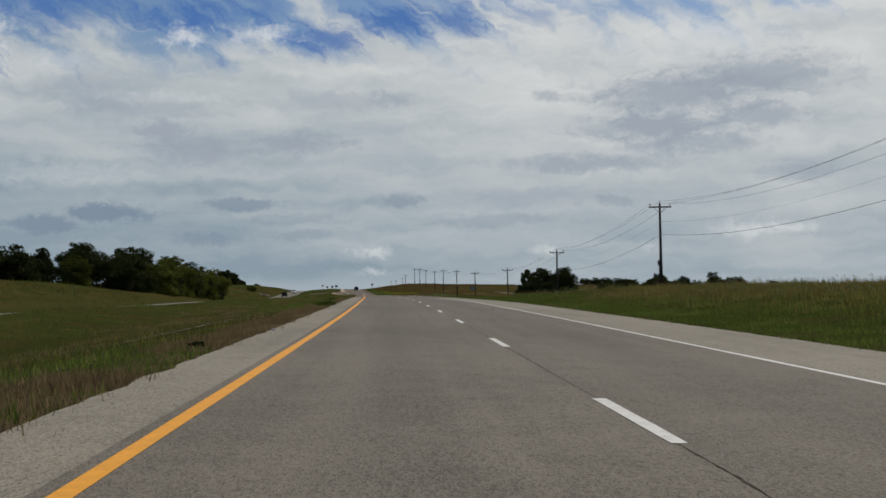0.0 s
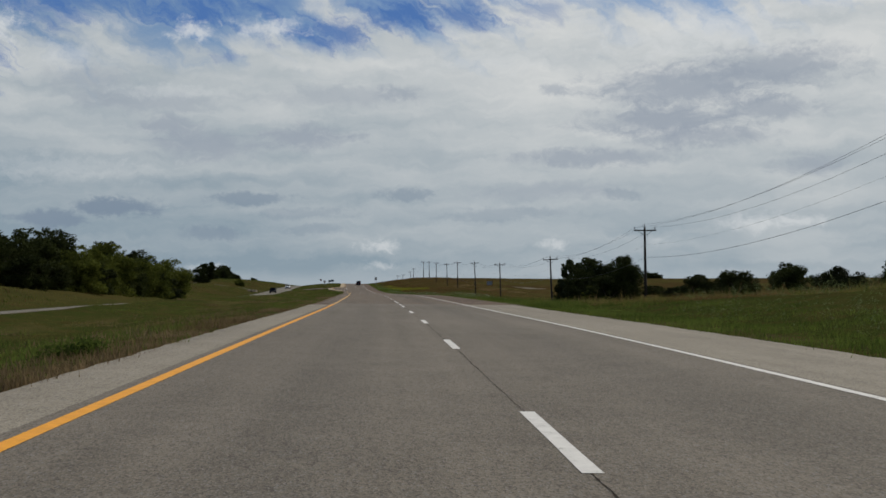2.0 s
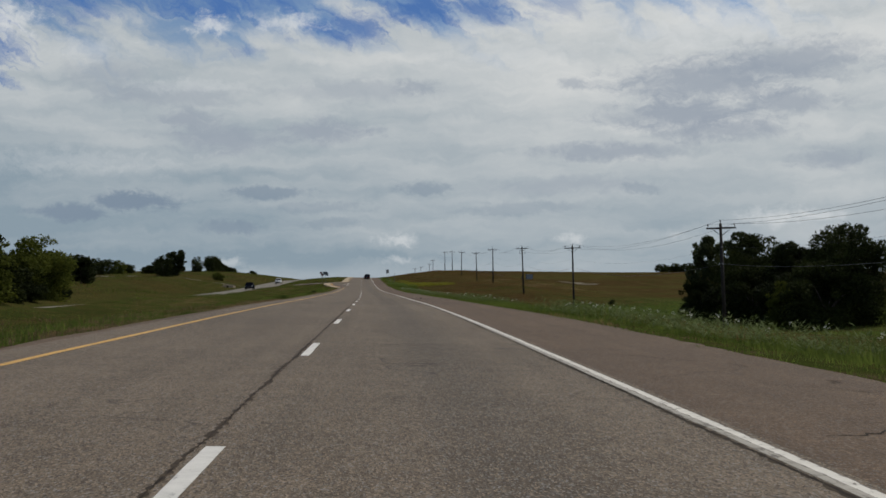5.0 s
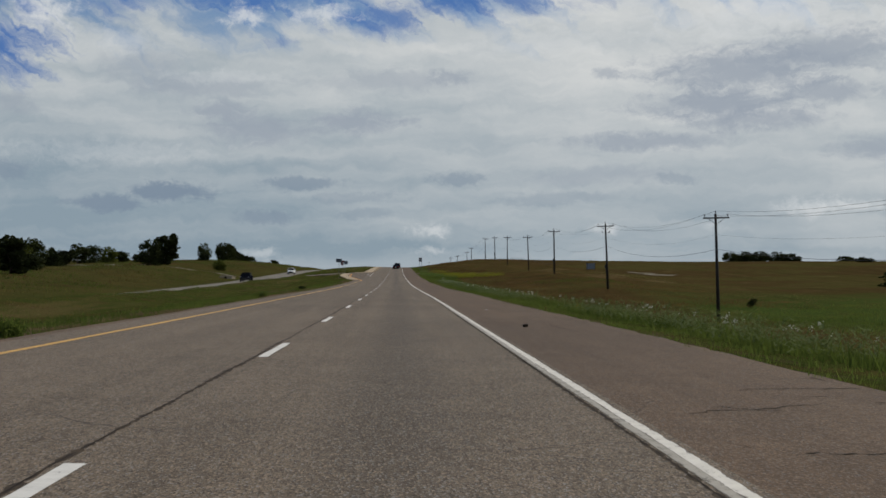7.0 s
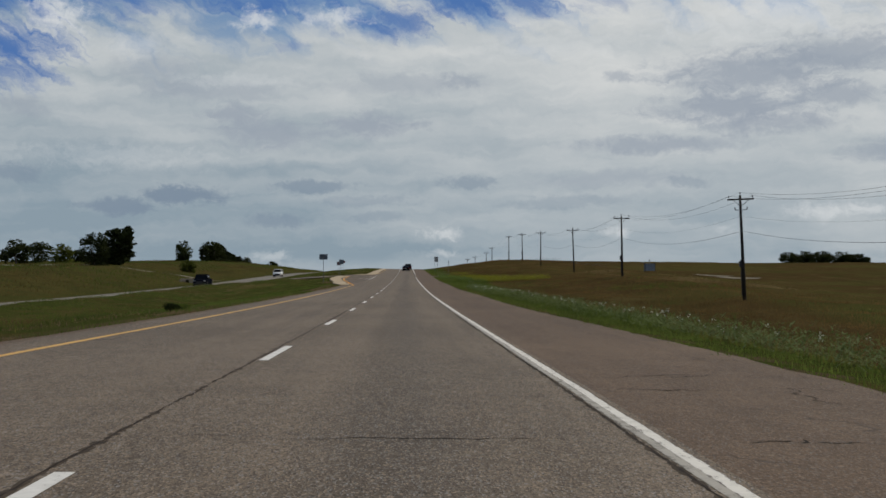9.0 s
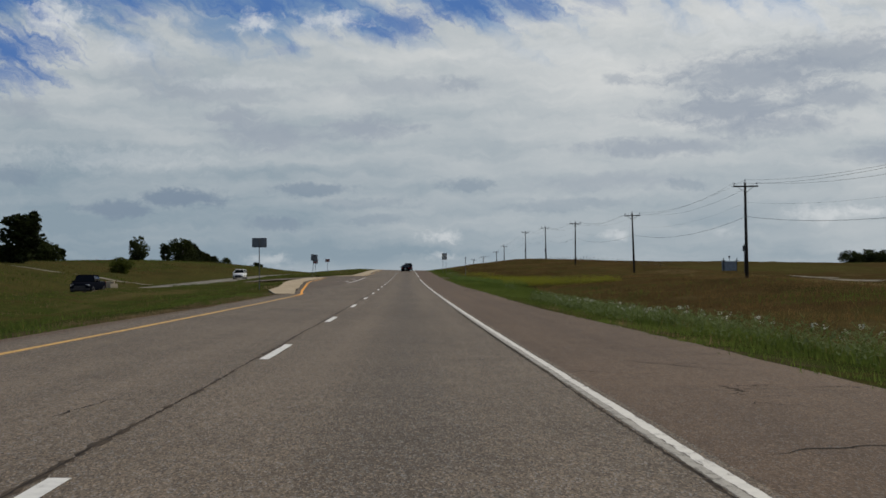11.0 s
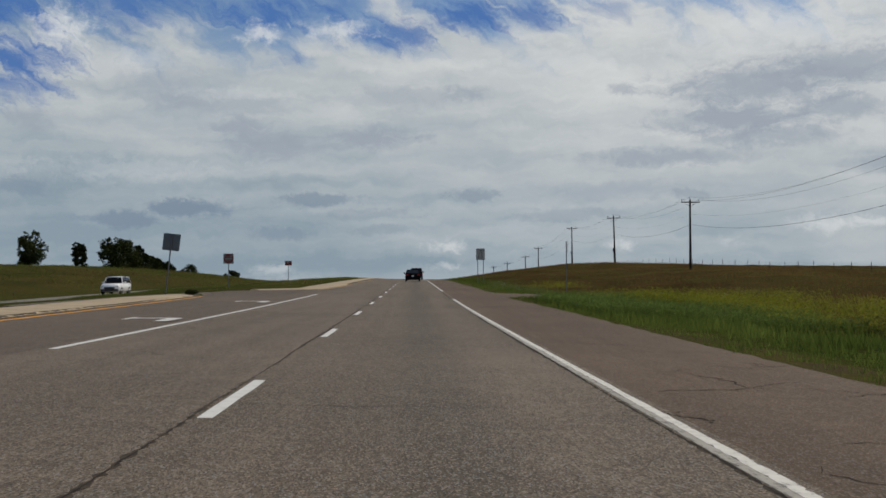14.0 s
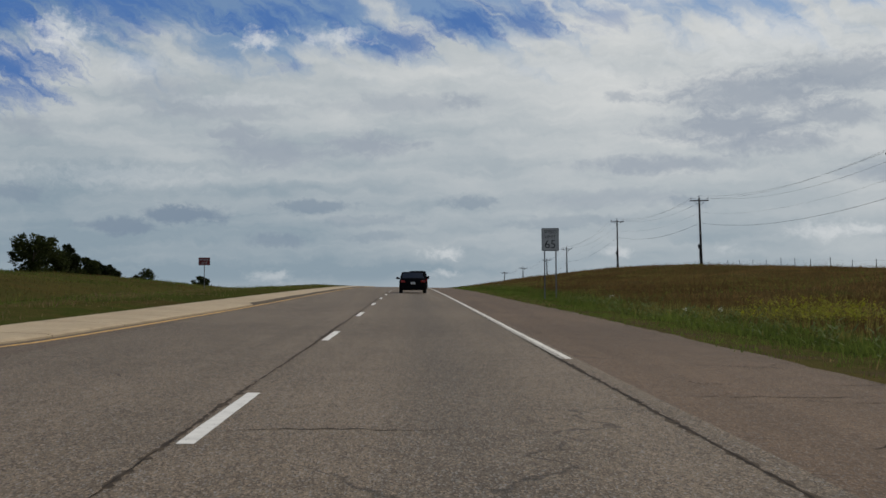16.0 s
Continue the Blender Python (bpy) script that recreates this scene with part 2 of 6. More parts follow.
def asphalt(name, dark, lite, stone, centres, gap=60.0, shade=0.8, coarse=0.018, cracked=0.8, grit=0.8):
    """Worn road surface; the map holds metres along and across the road. centres: middles of the lanes."""
    def build(N, ins):
        uv = N.add("ShaderNodeUVMap").outputs[0]
        sep = N.add("ShaderNodeSeparateXYZ", {0: uv})
        along, across = sep.outputs[0], sep.outputs[1]
        big = N.noise(uv, 0.09, 4, 0.6)
        mid = N.noise(uv, 1.3, 5, 0.65)
        streaks = N.noise(N.add("ShaderNodeVectorMath", {0: uv, 1: (0.035, 1.6, 1)}, op="MULTIPLY").outputs[0], 1.0, 5, 0.6)
        k = N.math("ADD", N.math("MULTIPLY", big, 0.4), N.math("ADD", N.math("MULTIPLY", mid, 0.3), N.math("MULTIPLY", streaks, 0.35)))
        base = N.mix(N.ramp(k, 0.38, 0.68), dark, lite)
        # oil and rubber between the wheel tracks
        for c in centres:
            d = N.math("ABSOLUTE", N.math("SUBTRACT", N.math("ADD", across, N.math("MULTIPLY", N.math("SUBTRACT", mid, 0.5), 0.5)), c))
            f = N.math("MULTIPLY", N.ramp(d, 0.85, 0.05), N.ramp(streaks, 0.25, 0.7, 0.45, 1.0))
            base = N.mix(N.math("MULTIPLY", f, 1 - shade), base, (0.02, 0.02, 0.02))
        # stones in the binder, and pits between them; rollers drew the chips out along the road
        drawn = N.add("ShaderNodeVectorMath", {0: uv, 1: (0.42, 1.0, 1)}, op="MULTIPLY").outputs[0]
        cell = N.add("ShaderNodeTexVoronoi", {"Vector": drawn, "Scale": 1 / coarse})
        grain = N.noise(drawn, 38.0, 4, 0.75)
        pick = N.add("ShaderNodeSeparateXYZ", {0: cell.outputs["Color"]})
        tint, kind = pick.outputs[0], pick.outputs[1]
        cool = tuple(sum(stone) / 3 * f for f in (0.98, 1.0, 1.0))
        chip = N.mix(N.ramp(kind, 0.45, 0.6), stone, cool)
        base = N.mix(N.ramp(tint, 0.62, 0.98, 0.0, 0.55 * grit), base, chip)
        base = N.mix(N.ramp(tint, 0.4, 0.04, 0.0, 0.65 * grit), base, (0.02, 0.017, 0.014))
        clump = N.noise(drawn, 15.0, 3, 0.7)
        base = N.mix(N.ramp(clump, 0.48, 0.3, 0.0, 0.45 * grit), base, (0.03, 0.026, 0.022))
        base = N.mix(N.ramp(clump, 0.56, 0.72, 0.0, 0.25 * grit), base, chip)
        base = N.mix(N.ramp(grain, 0.52, 0.25, 0.0, 0.4 * grit), base, (0.035, 0.034, 0.034))
        # old hairline cracks
        warp = N.add("ShaderNodeVectorMath", {0: uv, 1: N.add("ShaderNodeTexNoise", {"Vector": uv, "Scale": 0.9, "Detail": 6.0}).outputs[1]}).outputs[0]
        crack = N.tree.nodes.new("ShaderNodeTexVoronoi")
        crack.feature = "DISTANCE_TO_EDGE"
        N.link(N.add("ShaderNodeVectorMath", {0: warp, 1: (1.0, 0.6, 1)}, op="MULTIPLY").outputs[0], crack.inputs["Vector"])
        crack.inputs["Scale"].default_value = 1 / gap * 10
        few = N.ramp(N.noise(uv, 0.21, 3), 0.5, 0.62)
        line = N.math("MULTIPLY", N.ramp(crack.outputs["Distance"], 0.004, 0.001), N.math("MULTIPLY", few, cracked))
        base = N.mix(N.math("MULTIPLY", line, 0.75), base, (0.018, 0.017, 0.016))
        N.link(base, ins["Base Color"])
        ins["Roughness"].default_value = 0.85
        ins["Specular IOR Level"].default_value = 0.18
        h = N.math("ADD", cell.outputs["Distance"], N.math("MULTIPLY", grain, 0.6))
        bump(N, ins, N.math("SUBTRACT", h, line), 0.45 * grit, 0.006)
    return material(name, build)


def paint(name, colour, worn, under=(0.09, 0.085, 0.08), line=None):
    """Road paint: scuffed, cracked, with the road showing through at worn spots. line: middle and half width of a line with chewed edges."""
    def build(N, ins):
        uv = N.add("ShaderNodeUVMap").outputs[0]
        v = obj(N)
        a = N.noise(v, 7.0, 6, 0.7)
        b = N.noise(v, 60.0, 3, 0.7)
        c = N.noise(N.add("ShaderNodeVectorMath", {0: uv, 1: (2.5, 26.0, 1)}, op="MULTIPLY").outputs[0], 1.0, 5, 0.65)
        k = N.math("ADD", N.math("MULTIPLY", a, 0.4), N.math("ADD", N.math("MULTIPLY", b, 0.25), N.math("MULTIPLY", c, 0.4)))
        f = N.ramp(k, 0.66 - worn * 0.3, 0.74 - worn * 0.22)
        if line:
            across = N.add("ShaderNodeSeparateXYZ", {0: uv}).outputs[1]
            d = N.math("ABSOLUTE", N.math("SUBTRACT", across, line[0]))
            rag = N.noise(N.add("ShaderNodeVectorMath", {0: uv, 1: (5.0, 14.0, 1)}, op="MULTIPLY").outputs[0], 1.0, 5, 0.7)
            chewed = N.ramp(N.math("SUBTRACT", N.math("DIVIDE", d, line[1]), N.math("MULTIPLY", N.math("SUBTRACT", rag, 0.28), 2.6)), 0.3, 0.42)
            split = N.tree.nodes.new("ShaderNodeTexVoronoi")
            split.feature = "DISTANCE_TO_EDGE"
            N.link(N.add("ShaderNodeVectorMath", {0: uv, 1: (1.0, 0.7, 1)}, op="MULTIPLY").outputs[0], split.inputs["Vector"])
            split.inputs["Scale"].default_value = 5.5
            crazed = N.math("MULTIPLY", N.ramp(split.outputs["Distance"], 0.03, 0.008), N.ramp(a, 0.56, 0.64))
            f = N.math("MAXIMUM", f, N.math("MAXIMUM", chewed, crazed))
        dirty = N.mix(N.ramp(a, 0.35, 0.7, 0, 0.45), colour, tuple(x * 0.62 for x in colour))
        N.link(N.mix(f, dirty, under), ins["Base Color"])
        ins["Roughness"].default_value = 0.7
        bump(N, ins, b, 0.4, 0.003)
    return material(name, build)


def ground_cover():
    """Mown verge, rough field and bare earth, mixed by place across the road."""
    def build(N, ins):
        uv = N.add("ShaderNodeUVMap").outputs[0]
        sep = N.add("ShaderNodeSeparateXYZ", {0: uv})
        along, across = sep.outputs[0], sep.outputs[1]
        v = obj(N)
        big = N.noise(v, 0.022, 5, 0.6)
        mid = N.noise(v, 0.16, 6, 0.65)
        fine = N.noise(v, 2.3, 6, 0.75)
        tiny = N.noise(v, 14.0, 4, 0.8)
        green = N.mix(fine, (0.03, 0.042, 0.01), (0.078, 0.094, 0.024))
        olive = N.mix(fine, (0.055, 0.046, 0.016), (0.115, 0.099, 0.034))
        rust = N.mix(fine, (0.05, 0.032, 0.014), (0.108, 0.07, 0.03))
        straw = N.mix(fine, (0.1, 0.076, 0.032), (0.175, 0.136, 0.062))
        half = N.noise(v, 0.55, 5, 0.65)
        lay = N.noise(N.add("ShaderNodeVectorMath", {0: uv, 1: (0.02, 0.22, 1)}, op="MULTIPLY").outputs[0], 1.0, 5, 0.65)
        green = N.mix(N.ramp(half, 0.47, 0.6, 0, 0.8), green, olive)
        green = N.mix(N.math("MULTIPLY", N.ramp(mid, 0.52, 0.64, 0, 0.6), N.ramp(across, 4.0, -4.0, 0.25, 1.0)), green, rust)
        green = N.mix(N.ramp(lay, 0.52, 0.66, 0, 0.55), green, straw)
        rust = N.mix(N.ramp(half, 0.52, 0.7, 0, 0.5), rust, olive)
        # right-hand field: rusty bands and dry patches
        jag = N.math("ADD", across, N.math("MULTIPLY", N.math("SUBTRACT", mid, 0.5), 8.0))
        field = N.ramp(N.math("ADD", jag, N.ramp(along, 490.0, 505.0, 0.0, 5.0)), 13.0, 20.0)
        later = N.ramp(N.math("ADD", along, N.math("MULTIPLY", N.math("SUBTRACT", mid, 0.5), 120.0)), 255.0, 330.0)
        wild = N.mix(N.ramp(big, 0.42, 0.58), olive, rust)
        wild = N.mix(N.ramp(mid, 0.55, 0.7, 0, 0.6), wild, straw)
        wild = N.mix(N.ramp(lay, 0.56, 0.68, 0, 0.25), wild, straw)
        wild = N.mix(N.ramp(mid, 0.46, 0.34, 0, 0.75), wild, green)
        early = N.mix(N.ramp(mid, 0.35, 0.65), green, olive)
        c = N.mix(field, green, N.mix(later, early, wild))
        # green pasture low in the dip
        past = N.math("MULTIPLY", N.ramp(jag, 30.0, 38.0), N.math("MULTIPLY", N.ramp(along, 215.0, 240.0), N.ramp(along, 410.0, 350.0)))
        c = N.mix(past, c, N.mix(N.ramp(mid, 0.45, 0.68, 0, 0.7), N.mix(fine, (0.042, 0.07, 0.016), (0.084, 0.118, 0.03)), olive))
        # left-hand hillside beyond the other carriageway
        hill = N.ramp(jag, -30.0, -42.0)
        c = N.mix(hill, c, N.mix(N.ramp(mid, 0.36, 0.6), N.mix(fine, (0.038, 0.039, 0.013), (0.082, 0.082, 0.027)), N.mix(N.ramp(big, 0.5, 0.7, 0, 0.5), olive, rust)))
        # dry worn strips close to the pavement
        edge = N.math("MULTIPLY", N.ramp(N.math("ABSOLUTE", N.math("ADD", across, 5.0)), 1.4, 0.2), N.ramp(N.noise(v, 0.5, 4), 0.28, 0.52))
        edge = N.math("MULTIPLY", edge, N.ramp(along, 470.0, 380.0, 0.4, 1.0))
        c = N.mix(edge, c, N.mix(fine, (0.085, 0.061, 0.036), (0.17, 0.13, 0.078)))
        edge = N.math("MULTIPLY", N.ramp(N.math("ABSOLUTE", N.math("SUBTRACT", across, 7.3)), 0.8, 0.1), N.ramp(N.noise(v, 0.7, 4), 0.45, 0.62))
        c = N.mix(edge, c, (0.1, 0.075, 0.045))
        c = N.mix(N.ramp(lay, 0.5, 0.3, 0, 0.35), c, (0.025, 0.027, 0.01))
        dark = N.ramp(tiny, 0.56, 0.3, 0, 0.5)
        c = N.mix(dark, c, (0.018, 0.02, 0.008))
        c = N.mix(0.26, c, (0.008, 0.009, 0.003))
        N.link(c, ins["Base Color"])
        ins["Roughness"].default_value = 1.0
        ins["Specular IOR Level"].default_value = 0.0
        bump(N, ins, N.math("ADD", N.math("MULTIPLY", fine, 0.7), tiny), 0.6, 0.07)
    return material("ground_cover", build)


def leafy(name, low, high, through=0.35, scale=0.35, single=0.5):
    """Leaves and blades: each one its own shade, with some light passing through."""
    def build(N, ins):
        r = N.add("ShaderNodeNewGeometry").outputs["Random Per Island"]
        v = obj(N)
        k = N.math("ADD", N.math("MULTIPLY", r, single), N.ramp(N.noise(v, scale, 4, 0.6), 0.3, 0.7, 0.3 * (0.7 - single), 1.1 - single, smooth=False))
        info = N.add("ShaderNodeObjectInfo").outputs["Random"]
        k = N.math("ADD", k, N.math("MULTIPLY", N.math("SUBTRACT", info, 0.5), 0.3))
        c = N.mix(N.ramp(k, 0.2, 0.95, smooth=False), low, high)
        N.link(c, ins["Base Color"])
        ins["Roughness"].default_value = 0.75
        ins["Specular IOR Level"].default_value = 0.05
        t = N.add("ShaderNodeBsdfTranslucent", {"Color": c})
        out = [n for n in N.tree.nodes if n.type == "OUTPUT_MATERIAL"][0]
        first = [n for n in N.tree.nodes if n.type == "BSDF_PRINCIPLED"][0]
        m = N.add("ShaderNodeMixShader", {0: through, 1: first.outputs[0], 2: t.outputs[0]})
        N.link(m.outputs[0], out.inputs[0])
    return material(name, build)


def wood():
    def build(N, ins):
        v = N.add("ShaderNodeVectorMath", {0: obj(N), 1: (14.0, 14.0, 0.8)}, op="MULTIPLY").outputs[0]
        g = N.noise(v, 1.5, 6, 0.7)
        w = N.noise(obj(N), 0.8, 4)
        c = N.mix(N.ramp(g, 0.3, 0.7), (0.011, 0.009, 0.007), (0.04, 0.032, 0.026))
        N.link(N.mix(N.ramp(w, 0.45, 0.75, 0, 0.5), c, (0.05, 0.045, 0.041)), ins["Base Color"])
        ins["Roughness"].default_value = 0.9
        bump(N, ins, g, 0.7, 0.01)
    return material("weathered_wood", build)


def bark():
    def build(N, ins):
        v = N.add("ShaderNodeVectorMath", {0: obj(N), 1: (6.0, 6.0, 1.2)}, op="MULTIPLY").outputs[0]
        g = N.noise(v, 1.5, 6, 0.75)
        N.link(N.mix(N.ramp(g, 0.3, 0.7), (0.03, 0.023, 0.017), (0.11, 0.088, 0.068)), ins["Base Color"])
        ins["Roughness"].default_value = 0.95
        bump(N, ins, g, 0.9, 0.03)
    return material("bark", build)


def concrete(name, dark, lite):
    def build(N, ins):
        v = obj(N)
        a, b, c = N.noise(v, 0.6, 5, 0.6), N.noise(v, 5.0, 6, 0.7), N.noise(v, 55.0, 3, 0.7)
        k = N.math("ADD", N.math("MULTIPLY", a, 0.45), N.math("ADD", N.math("MULTIPLY", b, 0.35), N.math("MULTIPLY", c, 0.2)))
        base = N.mix(N.ramp(k, 0.35, 0.68), dark, lite)
        N.link(N.mix(N.ramp(b, 0.53, 0.72, 0, 0.65), base, tuple(x * 0.45 for x in dark)), ins["Base Color"])
        ins["Roughness"].default_value = 0.92
        bump(N, ins, N.math("ADD", b, c), 0.5, 0.01)
    return material(name, build)


M_ROAD_OLD = asphalt("grey_asphalt", (0.131, 0.114, 0.089), (0.206, 0.181, 0.143), (0.27, 0.235, 0.19), (-1.83, 1.83), gap=160, shade=0.82, coarse=0.011, cracked=0.0, grit=0.75)
M_ROAD = asphalt("brown_grey_asphalt", (0.104, 0.081, 0.057), (0.182, 0.143, 0.103), (0.36, 0.28, 0.205), (1.83,), gap=45, shade=0.6, coarse=0.0105, grit=0.95)
M_SHOULDER = asphalt("brown_shoulder_asphalt", (0.080, 0.052, 0.032), (0.137, 0.090, 0.055), (0.28, 0.2, 0.14), (), gap=36, coarse=0.0105, grit=0.75)
M_TURN = asphalt("dark_turn_lane_asphalt", (0.084, 0.062, 0.043), (0.143, 0.106, 0.074), (0.3, 0.23, 0.17), (), gap=40, coarse=0.0105, grit=0.9)
M_SHOULDER_OLD = asphalt("pale_chipped_shoulder", (0.2, 0.178, 0.138), (0.3, 0.268, 0.21), (0.45, 0.405, 0.325), (), gap=120, coarse=0.012, cracked=0.0, grit=0.6)
M_FARROAD = asphalt("pale_far_asphalt", (0.16, 0.145, 0.115), (0.24, 0.218, 0.175), (0.25, 0.23, 0.2), (-31.5, -27.8), gap=90, shade=0.85)
M_YELLOW = paint("yellow_road_paint", (0.80, 0.345, 0.012), 0.08)
M_YELLOW_DULL = paint("dull_yellow_road_paint", (0.62, 0.36, 0.08), 0.42, (0.12, 0.1, 0.075))
M_WHITE = paint("white_road_paint", (0.66, 0.65, 0.61), 0.25)
M_EDGE_WORN = paint("cracked_white_edge_paint", (0.64, 0.62, 0.56), 0.3, (0.1, 0.085, 0.066), (3.635, 0.0525))
M_EDGE_OLD = paint("grey_old_edge_paint", (0.33, 0.31, 0.265), 0.45, (0.08, 0.066, 0.05), (3.555, 0.0425))
M_SEAM = plain("dirty_joint", (0.058, 0.045, 0.033), 0.95, vary=0.5, scale=9, spec=0.1)
M_TAR = plain("tar_seam", (0.024, 0.019, 0.014), 0.95, vary=0.35, scale=6, spec=0.1)
M_SOIL = concrete("dark_soil", (0.035, 0.024, 0.014), (0.085, 0.06, 0.036))
M_GROUND = ground_cover()
M_SAND = concrete("sandy_concrete", (0.29, 0.225, 0.14), (0.45, 0.36, 0.235))
M_CHALK = concrete("pale_concrete", (0.4, 0.38, 0.34), (0.56, 0.54, 0.5))
M_DIRT = concrete("pale_dirt", (0.32, 0.26, 0.18), (0.46, 0.39, 0.29))
M_GRASS = leafy("grass_blades", (0.042, 0.068, 0.013), (0.135, 0.175, 0.038), 0.62, 0.2, 0.35)
M_GRASS_OLIVE = leafy("olive_grass_blades", (0.075, 0.072, 0.02), (0.2, 0.185, 0.055), 0.62, 0.25, 0.35)
M_GRASS_DRY = leafy("dry_grass_blades", (0.12, 0.085, 0.036), (0.26, 0.195, 0.095), 0.62)
M_GRASS_RUST = leafy("rusty_field_grass", (0.066, 0.042, 0.017), (0.18, 0.118, 0.048), 0.62, 0.12, 0.35)
M_GRASS_BROWN = leafy("brown_edge_grass", (0.12, 0.085, 0.042), (0.27, 0.2, 0.11), 0.62)
M_WEED = leafy("weed_leaves", (0.055, 0.08, 0.022), (0.15, 0.188, 0.07))
M_WEEDGREEN = leafy("bright_weed_leaves", (0.055, 0.092, 0.018), (0.15, 0.21, 0.05), 0.55)
M_FLOWER = leafy("pale_flower_heads", (0.3, 0.32, 0.24), (0.62, 0.62, 0.52))
M_YELLOWWEED = leafy("yellow_green_weeds", (0.14, 0.15, 0.014), (0.29, 0.29, 0.032), 0.45)
M_LEAF = leafy("oak_leaves", (0.011, 0.016, 0.005), (0.052, 0.064, 0.017), 0.2)
M_LEAF_LIGHT = leafy("light_tree_leaves", (0.028, 0.038, 0.007), (0.128, 0.146, 0.027), 0.35)
M_LEAF_GREY = leafy("grey_green_leaves", (0.024, 0.032, 0.012), (0.1, 0.118, 0.05), 0.3)
M_LEAF_DARK = leafy("cedar_leaves", (0.009, 0.013, 0.005), (0.036, 0.046, 0.014), 0.15)
M_WOOD, M_BARK = wood(), bark()
M_WIRE = plain("cable_black", (0.02, 0.02, 0.022), 0.6)
M_STEEL = plain("galvanised_steel", (0.13, 0.135, 0.14), 0.6, 0.4, 0.2, 8)
M_SIGNBACK = plain("bare_aluminium", (0.1, 0.12, 0.145), 0.6, 0.0, 0.12, 4)
M_SIGNWHITE = plain("white_sign_sheeting", (0.4, 0.4, 0.39), 0.55, 0, 0.1, 3)
M_SIGNRED = plain("red_sign_sheeting", (0.15, 0.012, 0.015), 0.55, 0, 0.12, 3)
M_SIGNBLACK = plain("black_sign_print", (0.015, 0.015, 0.016), 0.5)
M_CERAMIC = plain("brown_porcelain", (0.06, 0.045, 0.04), 0.25)
M_GREY_PAINT = plain("grey_blue_paint", (0.14, 0.17, 0.205), 0.6, 0, 0.2, 2)

# ------------------------------------------------------------------ the line of the road
STEP = 40.0
S_KNOT = np.arange(-20, 1021, STEP)
HEADING = [0.0, 0.22, 0.86, 1.39, 1.86, 2.26, 2.64, 2.85, 3.09, 3.1, 2.97, 3.02, 3.0, 2.84, 2.91, 2.96, 3.0, 3.04, 3.06, 3.07, 3.07, 3.07, 3.07, 3.07, 3.07, 3.07, 3.07]
GRADE = [0.78, 0.57, 0.5, -0.22, 0.01, -0.16, -0.79, -0.54, -0.7, -0.27, 0.14, 0.47, 0.73, 1.27, 1.35, 1.18, 0.84, 0.46, 0.13, -0.02, -0.11, -0.14, -0.15, -0.15, -0.15, -0.15, -0.15]
S_FINE = np.arange(-20, 1020.1, 2.0)
_th = np.radians(np.interp(S_FINE, S_KNOT, HEADING))
_gr = np.interp(S_FINE, S_KNOT, GRADE) / 100


def _run(v):
    total = np.concatenate([[0], np.cumsum(v[1:] + v[:-1])])
    return total - total[10]


ROAD_X, ROAD_Y, ROAD_Z = _run(-np.sin(_th)), _run(np.cos(_th)), _run(_gr)
CROSSFALL = 0.02


def line_at(s):
    """Place, height and heading of the lane line s metres along, going on straight past its ends."""
    s = np.asarray(s, float)
    c = np.clip(s, S_FINE[0], S_FINE[-1])
    th = np.interp(c, S_FINE, _th)
    over = s - c
    return (np.interp(c, S_FINE, ROAD_X) - np.sin(th) * over, np.interp(c, S_FINE, ROAD_Y) + np.cos(th) * over,
            np.interp(c, S_FINE, ROAD_Z), th)


def on_line(s, lat, rel):
    """World points: s along, lat to the right, rel above the lane line."""
    s, lat, rel = np.broadcast_arrays(np.asarray(s, float), np.asarray(lat, float), np.asarray(rel, float))
    x, y, z, th = line_at(s)
    keep = np.clip((600 - np.abs(lat)) / 450, 0, 1)
    th = th * keep + radians(2.2) * (1 - keep)
    return np.stack([x + np.cos(th) * lat, y + np.sin(th) * lat, z + rel], -1)


# ------------------------------------------------------------------ shape of the land, as heights over the lane line
SECTIONS = []


def section(lat, s, rel):
    SECTIONS.append((lat, np.array(s, float), np.array(rel, float)))


section(-3000, (0, 1000), (-6, -6))
section(-500, (0, 400, 800, 1000), (2.5, 2.5, 3.0, -3))
section(-150, (0, 250, 450, 560, 720, 830, 900, 1000), (4.5, 4.2, 2.4, 2.4, 3.6, 2.4, 0.4, -3))
section(-75, (0, 200, 260, 330, 450, 520, 620, 712, 770, 830, 890, 1000), (4.0, 3.6, 2.6, 1.8, 2.0, 2.3, 2.6, 3.5, 2.8, 1.9, 0.5, -2.5))
section(-58, (0, 200, 260, 330, 450, 510, 620, 712, 770, 830, 890, 1000), (3.0, 2.8, 2.0, 1.2, 1.7, 2.3, 2.4, 2.6, 2.0, 1.2, 0.3, -2.2))
section(-44, (0, 200, 260, 330, 450, 510, 620, 712, 790, 890, 1000), (1.1, 1.0, 0.5, -0.1, -0.1, 0.3, 0.7, 1.0, 0.4, 0.0, -1.5))
section(-38, (0, 260, 450, 490, 507, 600, 750, 1000), (-0.4, -0.4, -1.0, -1.2, -0.7, -0.8, -0.5, -0.9))
section(-35.2, (0, 200, 260, 1000), (-0.95, -0.95, -1.15, -1.15))
section(-24.6, (0, 200, 260, 1000), (-0.6, -0.6, -0.78, -0.78))
section(-22.0, (0, 200, 250, 330, 380, 478, 512, 1000), (-0.4, -0.38, -0.26, -0.3, -0.2, -0.22, -0.5, -0.5))
section(-14.5, (0, 380, 460, 482, 508, 520, 560, 1000), (-1.0, -0.9, -0.5, -0.2, -0.2, -0.25, 0.0, 0.0))
